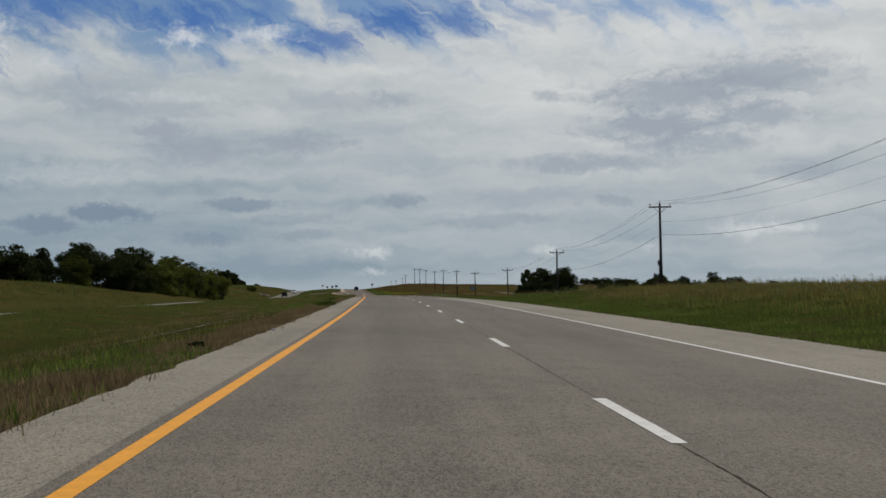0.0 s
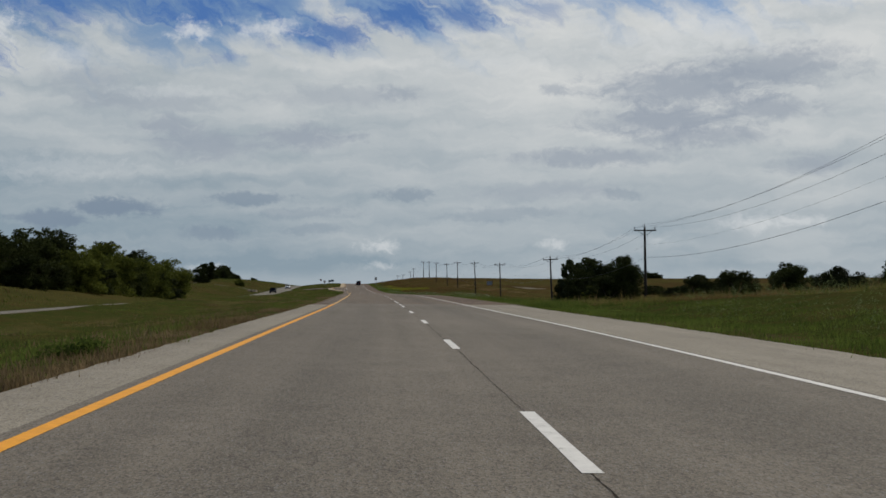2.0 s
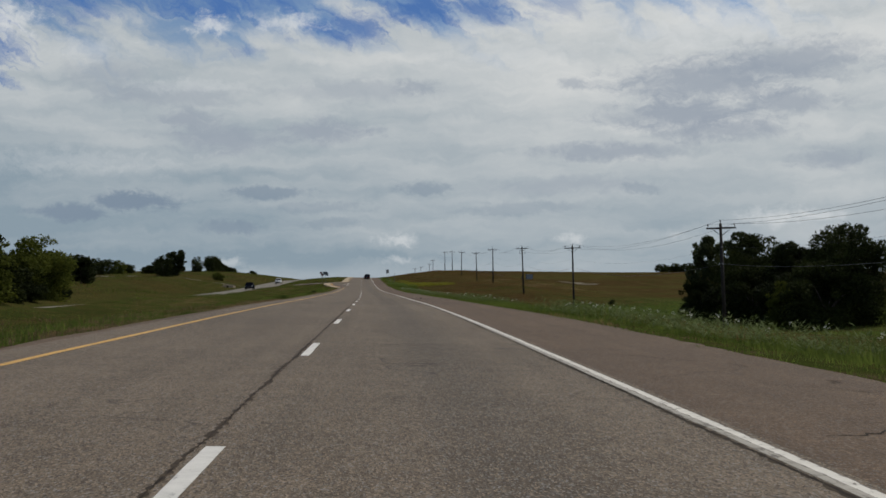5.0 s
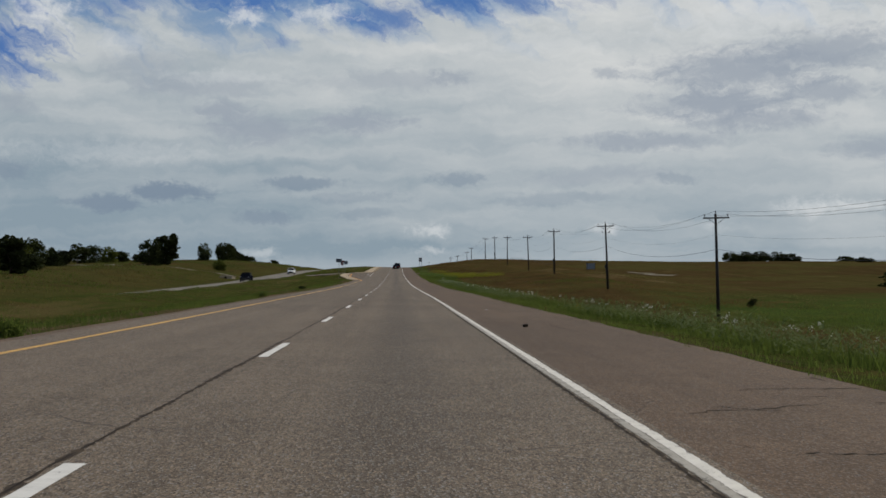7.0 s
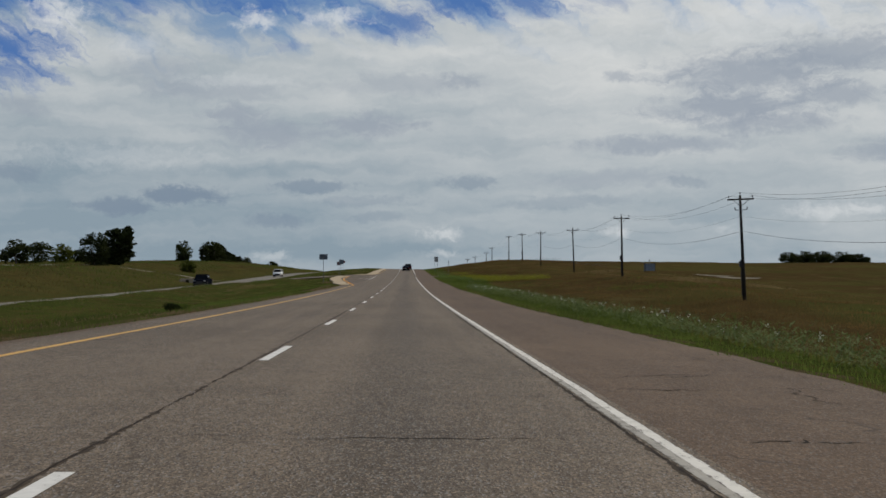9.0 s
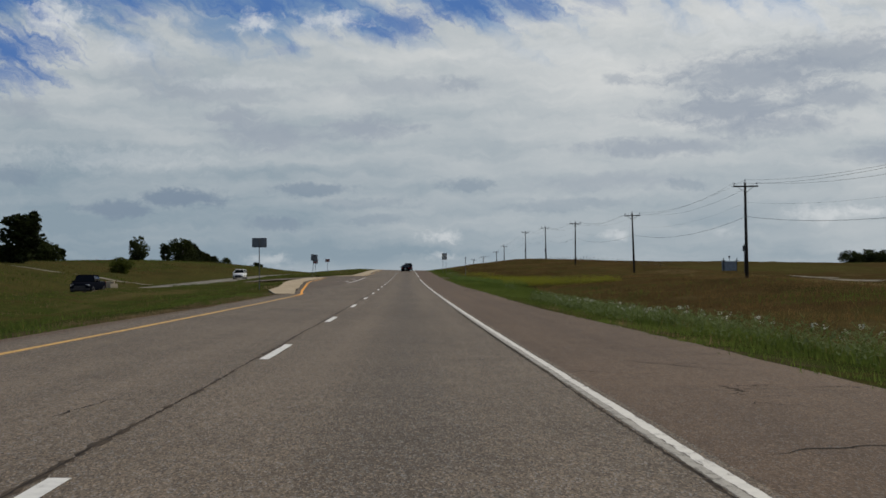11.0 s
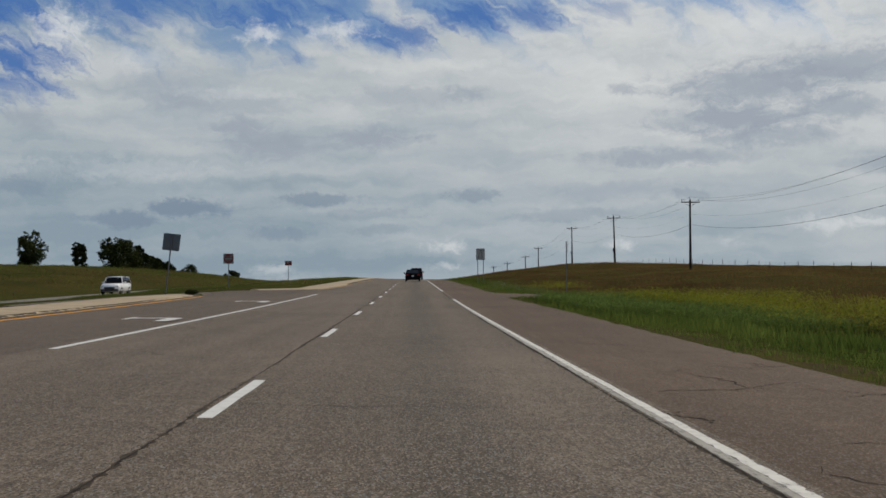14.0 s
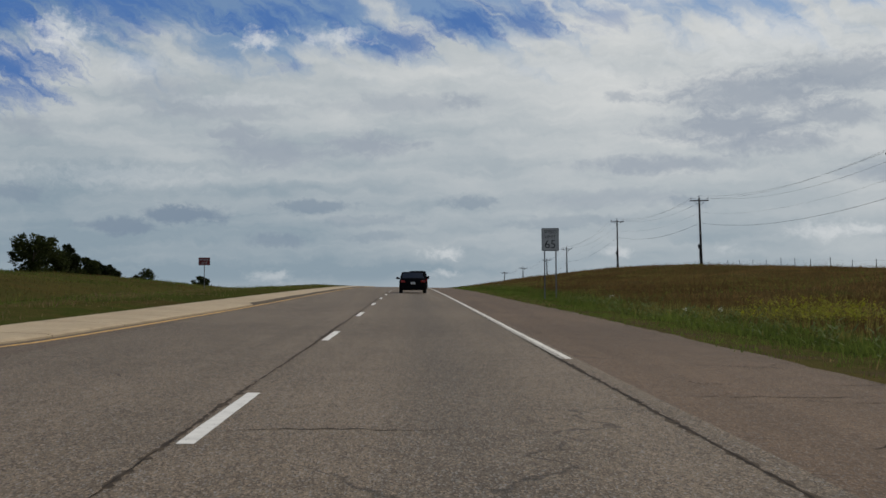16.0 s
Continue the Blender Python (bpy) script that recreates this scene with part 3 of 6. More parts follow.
section(-10.5, (0, 380, 440, 485, 505, 520, 560, 1000), (-0.55, -0.45, 0.05, 0.12, 0.14, 0.3, 0.35, 0.25))
section(-7.4, (0, 385, 410, 450, 500, 516, 1000), (-0.15, -0.12, 0.1, 0.1, 0.02, 0.26, 0.24))
section(-6.6, (0, 385, 405, 450, 485, 1000), (-0.02, -0.02, 0.12, 0.1, 0.05, 0.08))
section(-6.0, (0, 375, 394, 440, 1000), (-0.02, -0.02, 0.11, 0.05, 0.05))
section(-4.7, (0, 375, 394, 415, 1000), (0.03, 0.03, 0.08, 0.03, 0.03))
section(0, (0, 1000), (-0.3, -0.3))
section(6.9, (0, 1000), (-0.17, -0.17))
section(10, (0, 60, 120, 180, 240, 330, 400, 480, 560, 700, 1000), (-0.15, -0.1, -0.25, -0.45, -0.5, -0.5, -0.45, -0.35, -0.1, 0.0, -0.2))
section(12.3, (0, 60, 115, 160, 190, 330, 400, 480, 560, 700, 1000), (0.15, 0.2, 0.1, -0.7, -0.95, -1.1, -0.9, -0.5, -0.05, 0.2, -0.3))
section(15, (0, 60, 110, 150, 190, 330, 400, 480, 560, 640, 760, 1000), (0.4, 0.45, 0.4, -0.7, -1.7, -2.5, -1.5, -0.6, 0.05, 0.5, 0.3, -0.4))
section(24, (0, 60, 110, 145, 180, 240, 330, 380, 446, 510, 572, 634, 700, 780, 1000), (0.75, 0.8, 0.75, -0.2, -1.5, -2.6, -3.15, -1.6, -0.2, -0.25, 0.5, 1.5, 1.7, 1.2, -0.5))
section(34, (0, 60, 110, 145, 180, 240, 330, 380, 446, 510, 572, 634, 700, 780, 1000), (0.8, 0.8, 0.7, -0.2, -1.4, -2.8, -3.2, -1.1, 0.4, 0.3, 1.1, 2.5, 2.85, 2.4, 0.0))
section(46, (0, 100, 180, 240, 330, 400, 446, 510, 572, 634, 700, 780, 1000), (0.7, 0.6, -1.0, -2.4, -3.0, -1.8, -0.6, 0.2, 1.2, 2.3, 2.8, 2.6, 0.0))
section(70, (0, 100, 180, 240, 345, 450, 510, 570, 634, 700, 800, 1000), (0.6, 0.5, -0.9, -2.2, -2.6, -2.0, -1.2, 0.9, 1.9, 2.4, 2.4, 0.0))
section(120, (0, 100, 240, 345, 450, 520, 600, 700, 800, 1000), (0.5, 0.3, -1.5, -2.2, -1.4, -0.6, 1.0, 1.6, 1.6, 0.0))
section(300, (0, 240, 450, 700, 1000), (0.6, -0.5, -0.6, 1.0, 0.0))
section(3000, (0, 1000), (-6, -6))
SECTIONS.sort(key=lambda k: k[0])
_LATS = np.array([k[0] for k in SECTIONS])


def side_rise(lat):
    """Height of the side road over the lane line."""
    return np.interp(lat, [6.0, 7.0, 12, 20, 36, 70], [-0.1185, -0.1385, -0.25, -0.3, 0.25, 0.4])


def land(s, lat, rough=True):
    """Height of the land over the lane line."""
    s, lat = np.broadcast_arrays(np.asarray(s, float), np.asarray(lat, float))
    rows = np.stack([np.interp(s, k[1], k[2]) for k in SECTIONS], 0)
    i = np.clip(np.searchsorted(_LATS, lat) - 1, 0, len(_LATS) - 2)
    u = (lat - _LATS[i]) / (_LATS[i + 1] - _LATS[i])
    u = np.clip(u, 0, 1)
    narrow = (lat > -36) & (lat < 11)
    u = np.where(narrow, u, u * 0.55 + (u * u * (3 - 2 * u)) * 0.45)
    a = np.take_along_axis(rows, i[None], 0)[0]
    b = np.take_along_axis(rows, i[None] + 1, 0)[0]
    z = a * (1 - u) + b * u
    if rough:
        w = np.clip((np.abs(lat - 1) - 7) / 8, 0, 1) * ~((lat < -24) & (lat > -36))
        z = z + w * (0.10 * np.sin(s * 0.31 + lat * 0.23) * np.sin(lat * 0.41 - s * 0.07) + 0.12 * np.sin(s * 0.053 + 1.3) * np.sin(lat * 0.11 + 0.4))
        lump = np.sin(s * 0.83 + 1.7 * np.sin(lat * 0.37)) * np.sin(lat * 0.9 + 1.3 * np.sin(s * 0.21)) + np.sin(s * 0.47 - lat * 0.71 + 2.0)
        z = z + 0.055 * lump * np.clip((np.abs(lat - 1) - 9) / 6, 0, 1) * ~((lat < -22.5) & (lat > -37))
    bed = np.clip((s - 484) / 5, 0, 1) * np.clip((513 - s) / 7, 0, 1) * np.clip((lat - 6.6) / 0.3, 0, 1) * np.clip((26 - lat) / 7, 0, 1)
    z = z * (1 - bed) + (side_rise(lat) - 0.02) * bed
    far = np.clip((s - 1000) / 1500, 0, 1)
    return z - far * 4


def land_point(s, lat, up=0.0):
    return Vector(on_line(s, lat, land(s, lat) + up).tolist())


# ------------------------------------------------------------------ mesh helpers


def mesh_object(name, verts, faces, mats, uv=None, smooth=False, parent=None, face_mat=None):
    me = bpy.data.meshes.new(name)
    me.from_pydata(np.asarray(verts, float).tolist(), [], [list(map(int, f)) for f in faces])
    for m in (mats if isinstance(mats, (list, tuple)) else [mats]):
        me.materials.append(m)
    if uv is not None:
        layer = me.uv_layers.new(name="map")
        loops = np.empty(len(me.loops), dtype=np.int32)
        me.loops.foreach_get("vertex_index", loops)
        layer.data.foreach_set("uv", np.asarray(uv, np.float32)[loops].ravel())
    if smooth:
        me.polygons.foreach_set("use_smooth", np.ones(len(me.polygons), dtype=bool))
    if face_mat is not None:
        me.polygons.foreach_set("material_index", np.asarray(face_mat, np.int32))
    me.update()
    ob = new(name, me)
    ob.parent = parent
    return ob


def part(name, bm, mat, parent=None, label="", smooth=False, place=None):
    me = bpy.data.meshes.new(name)
    bm.to_mesh(me)
    bm.free()
    me.materials.append(mat)
    if smooth:
        me.polygons.foreach_set("use_smooth", np.ones(len(me.polygons), dtype=bool))
    ob = new(name, me)
    ob.parent = parent
    if place is not None:
        ob.matrix_basis = place
    if label:
        tagged(ob, label)
    return ob


def box(sx, sy, sz, at=(0, 0, 0), bevel=0.0, turn=None):
    bm = bmesh.new()
    bmesh.ops.create_cube(bm, size=1.0, matrix=Matrix.Diagonal((sx, sy, sz, 1)))
    if bevel:
        bmesh.ops.bevel(bm, geom=bm.edges[:], offset=bevel, segments=2, affect="EDGES", profile=0.5)
    m = Matrix.Translation(at) @ (turn or Matrix())
    bmesh.ops.transform(bm, matrix=m, verts=bm.verts[:])
    return bm


def rod(a, b, r0, r1=None, sides=10):
    a, b = Vector(a), Vector(b)
    bm = bmesh.new()
    d = b - a
    m = Matrix.Translation((a + b) / 2) @ d.to_track_quat("Z", "Y").to_matrix().to_4x4()
    bmesh.ops.create_cone(bm, cap_ends=True, segments=sides, radius1=r0, radius2=r0 if r1 is None else r1, depth=d.length, matrix=m)
    return bm


def join(*bms):
    me = bpy.data.meshes.new("join")
    out = bmesh.new()
    for b in bms:
        b.to_mesh(me)
        out.from_mesh(me)
        b.free()
    bpy.data.meshes.remove(me)
    return out


def strip(name, s0, s1, left, right, rel, mat, step=3.0, across=2, thick=0.0, crossfall=True, parent=None, wobble=0.0, seed=0):
    """A band that follows the road between two offsets (numbers or functions of s)."""
    n = max(2, int(abs(s1 - s0) / step) + 1)
    s = np.linspace(s0, s1, n)
    f = lambda v: v(s) if callable(v) else np.full(n, float(v))
    rng = np.random.default_rng(seed)
    la, lb = wobble if isinstance(wobble, tuple) else (wobble, wobble)
    a, b = f(left) + rng.normal(0, 1, n) * la, f(right) + rng.normal(0, 1, n) * lb
    lat = a[:, None] + (b - a)[:, None] * np.linspace(0, 1, across)[None]
    ss = np.repeat(s[:, None], across, 1)
    rr = rel(ss, lat) if callable(rel) else np.full(lat.shape, float(rel))
    if crossfall:
        rr = rr - CROSSFALL * lat
    top = on_line(ss, lat, rr).reshape(-1, 3)
    uv = np.stack([ss, lat], -1).reshape(-1, 2)
    idx = np.arange(n * across).reshape(n, across)
    q = np.stack([idx[:-1, :-1], idx[:-1, 1:], idx[1:, 1:], idx[1:, :-1]], -1).reshape(-1, 4)
    faces = q.tolist()
    if thick:
        k = len(top)
        bottom = top - np.array([0, 0, thick])
        rim = list(idx[:, 0][::-1]) + list(idx[0, 1:-1]) + list(idx[:, -1]) + list(idx[-1, 1:-1][::-1])
        top = np.concatenate([top, bottom])
        uv = np.concatenate([uv, uv])
        for i, p in enumerate(rim):
            r = rim[(i + 1) % len(rim)]
            faces.append([p, r, r + k, p + k][::-1])
    return mesh_object(name, top, faces, mat, uv, parent=parent)


# ------------------------------------------------------------------ ground
def ground():
    s = np.unique(np.concatenate([np.arange(-60, 720, 3.0), np.arange(720, 1100, 10.0), np.array([-400, -250, -150, -100, 1200, 1350, 1600, 2000, 2600, 3400, 4300])]))
    lat = np.unique(np.concatenate([np.arange(-48, -5.5, 1.5), [-35.2, -24.6, -4.7, -4.0, 0, 6, 6.9], np.arange(7.6, 50, 1.4), np.arange(-100, -48, 4.0), np.arange(50, 110, 4.0),
                                    [-3000, -2200, -1500, -1000, -700, -500, -380, -300, -240, -190, -150, -120, 120, 135, 150, 175, 200, 240, 300, 400, 550, 800, 1200, 1700, 2300, 3000]]))
    S, L = np.meshgrid(s, lat, indexing="ij")
    z = land(S, L)
    v = on_line(S, L, z).reshape(-1, 3)
    idx = np.arange(S.size).reshape(S.shape)
    q = np.stack([idx[:-1, :-1], idx[:-1, 1:], idx[1:, 1:], idx[1:, :-1]], -1).reshape(-1, 4)
    ob = mesh_object("ground", v, q.tolist(), M_GROUND, np.stack([S, L], -1).reshape(-1, 2), smooth=True)
    return tagged(ob, "rolling grass land with mown verges, green dips and rusty dry fields", "ground", kind="structure")


ground()

# ------------------------------------------------------------------ pavement
def turn_edge(s):
    """Left edge of the pavement: shoulder, then the left-turn lane that opens out, then the far kerb."""
    return np.interp(s, [402, 412, 440, 455, 487, 500, 505, 509, 512, 530, 1000], [-4.5, -4.85, -6.95, -7.9, -8.5, -9.9, -7.5, -4.9, -4.5, -4.15, -4.15])


LEFT0 = -3.8
road = strip("road", -60, 127.5, LEFT0, 3.74, 0.0, M_ROAD_OLD, across=9, thick=0.25)
tagged(road, "smooth grey asphalt carriageway with two lanes", "road", kind="structure")
road = strip("road", 127.5, 402, -4.35, 3.76, 0.0, M_ROAD, across=9, thick=0.25)
tagged(road, "coarse brown-grey worn asphalt carriageway with two lanes", "road", kind="structure")
lane_side = lambda s: -3.78 + 0.03 * np.sin(s * 0.9) - np.interp(s, [402, 404, 430, 445], [0.7, 0.9, 0.25, 0.0])
road = strip("road", 402, 1000, lane_side, 3.76, 0.0, M_ROAD, across=9, thick=0.25)
tagged(road, "coarse brown-grey worn asphalt carriageway with two lanes by a junction", "road", kind="structure")
lane = strip("turn_lane", 402, 1000, lambda s: np.minimum(turn_edge(s), lane_side(s) - 0.01), lane_side, 0.0, M_TURN, across=4, thick=0.25)
tagged(lane, "darker asphalt of the left-turn lane and kerb side", "road", kind="structure")
sh = strip("shoulder", -60, 122.5, -4.72, LEFT0, 0.0, M_SHOULDER_OLD, across=3, thick=0.22, wobble=(0.025, 0.0), step=0.6, seed=1)
tagged(sh, "pale chipped stone shoulder beside the yellow line", "shoulder", kind="structure")
sh = strip("shoulder", -60, 127.5, 3.74, lambda s: np.interp(s, [0, 100, 127.5], [6.5, 6.4, 6.6]), 0.0, M_SHOULDER_OLD, across=4, thick=0.22, wobble=(0, 0.03), step=0.8, seed=2)
tagged(sh, "pale chipped stone shoulder along the grass", "shoulder", kind="structure")
sh = strip("shoulder", 127.5, 1000, 3.76, lambda s: 6.75 + 0.12 * np.sin(s * 0.11) + np.interp(s, [130, 140], [0.3, 0]), 0.0, M_SHOULDER, across=5, thick=0.22, wobble=(0, 0.04), step=0.8, seed=3)
tagged(sh, "brown cracked asphalt shoulder along the grass", "shoulder", kind="structure")
sh = strip("shoulder", 122.5, 127.5, -4.62, LEFT0, 0.0, M_SHOULDER, across=3, thick=0.22, seed=5)
tagged(sh, "short brown asphalt shoulder where the surface changes", "shoulder", kind="structure")
sh = strip("shoulder", 127.5, 402, -4.6, -4.35, 0.0, M_SHOULDER, across=2, thick=0.22, wobble=(0.04, 0), seed=4)
tagged(sh, "narrow brown asphalt shoulder beside the yellow line", "shoulder", kind="structure")

far_road = strip("opposite_road", -60, 1000, -34.6, -25.0, lambda s, l: np.interp(s, [0, 200, 260], [-0.57, -0.57, -0.75]) + 0.04 * (l + 25.0), M_FARROAD, across=7, thick=0.04, crossfall=False)
tagged(far_road, "pale asphalt carriageway for the opposite traffic beyond the median", "road", kind="structure")
cross = strip("crossover_road", 488, 504, -25.0, lambda s: turn_edge(s) + 0.02, lambda s, l: np.interp(l, [-25, -15, -9], [-0.72, -0.1, 0.16]), M_ROAD, across=9, thick=0.03, crossfall=False, step=2)
tagged(cross, "asphalt median crossover at the junction", "road", kind="structure")
side_near = lambda l: np.interp(l, [6.4, 6.6, 8, 12], [492.2, 492.5, 493.25, 493.9])
side_far = lambda l: np.interp(l, [6.7, 8, 10, 11.5, 14], [505.2, 504.0, 502.7, 501.9, 501.4])


def side_band(name, near, far_edge, l1, mat, up, n=46, across=5):
    """A band across the side road, from the shoulder outwards."""
    lat = 6.4 + (l1 - 6.4) * np.linspace(0, 1, n) ** 1.6
    S = near(lat)[:, None] + (far_edge(lat) - near(lat))[:, None] * np.linspace(0, 1, across)
    L = np.repeat(lat[:, None], across, 1)
    v = on_line(S, L, side_rise(L) + up).reshape(-1, 3)
    k = np.arange(n * across).reshape(n, across)
    q = np.stack([k[:-1, :-1], k[1:, :-1], k[1:, 1:], k[:-1, 1:]], -1).reshape(-1, 4)
    return mesh_object(name, v, q.tolist(), mat, np.stack([S, L], -1).reshape(-1, 2))


side_road = side_band("side_road", side_near, side_far, 18, M_SHOULDER, 0.0)
tagged(side_road, "brown asphalt side road mouth with gravel edges", "road", kind="structure")

UP = 0.004


def marking(name, s0, s1, lat, width, mat, label, rel=UP, step=2.5, wobble=0.0, parent=None):
    h = width / 2
    f = lat if callable(lat) else (lambda s: np.full_like(s, lat))
    ob = strip(name, s0, s1, lambda s: f(s) - h, lambda s: f(s) + h, rel, mat, step=step, across=2, wobble=wobble, seed=int(abs(s0)) + 7)
    if label:
        tagged(ob, label, "road marking", kind="structure")
    return ob


marking("yellow_edge_line", -60, 124, lambda s: np.interp(s, [0, 80, 124], [-3.62, -3.585, -3.55]), 0.14, M_YELLOW, "bright yellow solid edge line by the left shoulder", wobble=0.004)
marking("yellow_edge_line", 124, 396, lambda s: np.interp(s, [124, 175, 396], [-3.55, -3.49, -3.5]), 0.13, M_YELLOW_DULL, "faded dull yellow edge line", wobble=0.008)
marking("yellow_edge_line", 396, 486, lambda s: np.interp(s, [396, 400.5, 409.5, 420, 432, 441, 455, 486], [-3.5, -3.6, -4.4, -5.18, -6.05, -6.75, -7.6, -8.25]), 0.15, M_YELLOW, "yellow line along the concrete kerb", wobble=0.012, step=1.0)
marking("yellow_edge_line", 509, 900, lambda s: np.interp(s, [509, 512, 530], [-4.6, -4.25, -3.95]), 0.12, M_YELLOW_DULL, "faded dull yellow line along the concrete kerb", wobble=0.008)
marking("white_edge_line", -60, 128, 3.6, 0.12, M_WHITE, "clean white solid edge line by the shoulder", wobble=0.004)
for s0, s1, past in ((128, 487.6, ""), (509.5, 1000, " past the junction")):
    marking("white_edge_line", s0, s1, 3.635, 0.095, M_EDGE_WORN, "cracked worn white edge line by the shoulder" + past, wobble=0.006, step=1.0)
    marking("old_edge_line", s0, s1, 3.555, 0.085, M_EDGE_OLD, "older greyed edge line beside the white one" + past, rel=0.003, wobble=0.008, step=1.0)
marking("turn_lane_line", 448, 494.5, -3.58, 0.13, M_WHITE, "white solid line beside the left-turn lane", wobble=0.005)

PERIOD = 12.192
for first, count, phase, mat in ((-4, 15, 7.95, M_WHITE), (10, 69, 1.17, M_WHITE)):
    for i in range(first, first + count):
        s0 = phase + i * PERIOD
        if phase > 7 and s0 > 131:
            continue
        d = marking("lane_dash", s0, s0 + (3.1 if s0 < 125 else 3.3), 0.0, 0.125, mat, "", step=0.8, wobble=0.004)
        tagged(d, "white painted lane dash on grey asphalt" if s0 < 125 else "worn white painted lane dash on brown asphalt", "road marking", group="lane dashes", kind="structure")


def turn_arrow(s, lat):
    """Left-turn arrow: a shaft along the lane and a barbed bar to the left."""
    u = [(0, 0.06), (1.5, 0.06), (1.75, 0.0), (1.9, -0.2), (1.9, -0.55), (2.35, -0.55), (1.75, -1.15), (1.15, -0.55), (1.6, -0.55), (1.6, -0.28), (1.45, -0.12), (0, -0.1)]
    a = np.array(u)
    v = on_line(s + a[:, 0] * 1.2, lat + a[:, 1] * 2.1 + 1.1, UP - CROSSFALL * lat)
    ob = mesh_object("turn_arrow", v, [list(range(len(u)))[::-1]], M_WHITE, a)
    tagged(ob, "white painted left-turn arrow in the turn lane", "road marking", kind="structure")


turn_arrow(457.8, -5.2)
turn_arrow(476.4, -5.3)
ribbon = side_band("concrete_edging", side_far, lambda l: side_far(l) + 0.16, 18, M_CHALK, 0.012, across=2)
tagged(ribbon, "narrow pale concrete edging along the side road", "kerb", kind="structure")
ribbon = side_band("concrete_edging", lambda l: side_near(l) - 0.01, lambda l: side_near(l) + 0.06, 9.5, M_CHALK, 0.006, n=12, across=2)
tagged(ribbon, "short worn concrete edging at the side road mouth", "kerb", kind="structure")


def seam(s0, s1, lat, width, seed, amp=0.05, open_width=0.012):
    """A wandering joint along the road: a band of dirt and ravelled edge with an open crack in it."""
    n = int((s1 - s0) / 0.09)
    s = np.linspace(s0, s1, n)
    rng = np.random.default_rng(seed)
    walkv = np.cumsum(rng.normal(0, 1, n))
    walkv = walkv - np.convolve(walkv, np.ones(121) / 121, "same")
    c = lat + amp * walkv / (np.std(walkv) + 1e-6) * 0.5
    i = np.arange(n - 1)
    f = np.stack([i, i + n, i + n + 1, i + 1], -1).tolist()
    slow = 0.75 + 0.45 * np.sin(s * 0.31 + seed) * np.sin(s * 0.093 + 1)
    for name, wide, jag, up, mat, label in (("joint_dirt", width, 0.6, 0.002, M_SEAM, "band of dark dirt along the asphalt joint"), ("road_crack", open_width, 0.5, 0.0032, M_TAR, "thin open crack running along the asphalt joint")):
        w = wide * np.clip(slow + rng.normal(0, jag, n), 0.12, 2.0) / 2
        m = c + rng.normal(0, wide * 0.12, n)
        v = np.concatenate([on_line(s, m - w, up - CROSSFALL * m), on_line(s, m + w, up - CROSSFALL * m)])
        tagged(mesh_object(name, v, f, mat), label, "road crack", kind="structure")


seam(-10, 125, -0.02, 0.016, 1, 0.03, 0.007)
seam(128, 620, -0.12, 0.05, 2, 0.02)
seam(150, 488, 3.48, 0.05, 3, 0.01, 0.02)
seam(488, 620, 3.5, 0.06, 4, 0.012, 0.022)


def cross_cracks():
    """Short jagged cracks over the shoulder and lanes."""
    rng = np.random.default_rng(8)
    V, F = [], []
    for k in range(330):
        s = rng.uniform(150, 540)
        l = rng.choice([rng.uniform(3.8, 6.3), rng.uniform(-3.2, 3.0)], p=[0.84, 0.16])
        length = rng.uniform(0.5, 2.9)
        ang = rng.choice([math.pi / 2 + rng.normal(0, 0.22), rng.uniform(0, math.pi)], p=[0.5, 0.5])
        n = 22
        t = np.linspace(0, length, n)
        j = np.cumsum(rng.normal(0, 0.05, n))
        ss = s + np.cos(ang) * t - np.sin(ang) * j
        ll = np.clip(l + np.sin(ang) * t + np.cos(ang) * j, -3.4, 6.6)
        w = ((0.016 if l > 3.7 else 0.012) * np.sin(np.linspace(0.2, 3.0, n)) + 0.002) * rng.uniform(0.3, 1.5, n)
        o = len(V)
        for a in (-1, 1):
            V.extend(on_line(ss + a * w * np.sin(ang + 0.6), ll + a * w * np.cos(ang + 0.6), 0.003 - CROSSFALL * ll).tolist())
        F.extend([[o + i, o + i + n, o + i + n + 1, o + i + 1] for i in range(n - 1)])
    ob = mesh_object("surface_cracks", V, F, M_TAR)
    tagged(ob, "many short jagged cracks in the old asphalt", "road crack", kind="stuff")


cross_cracks()


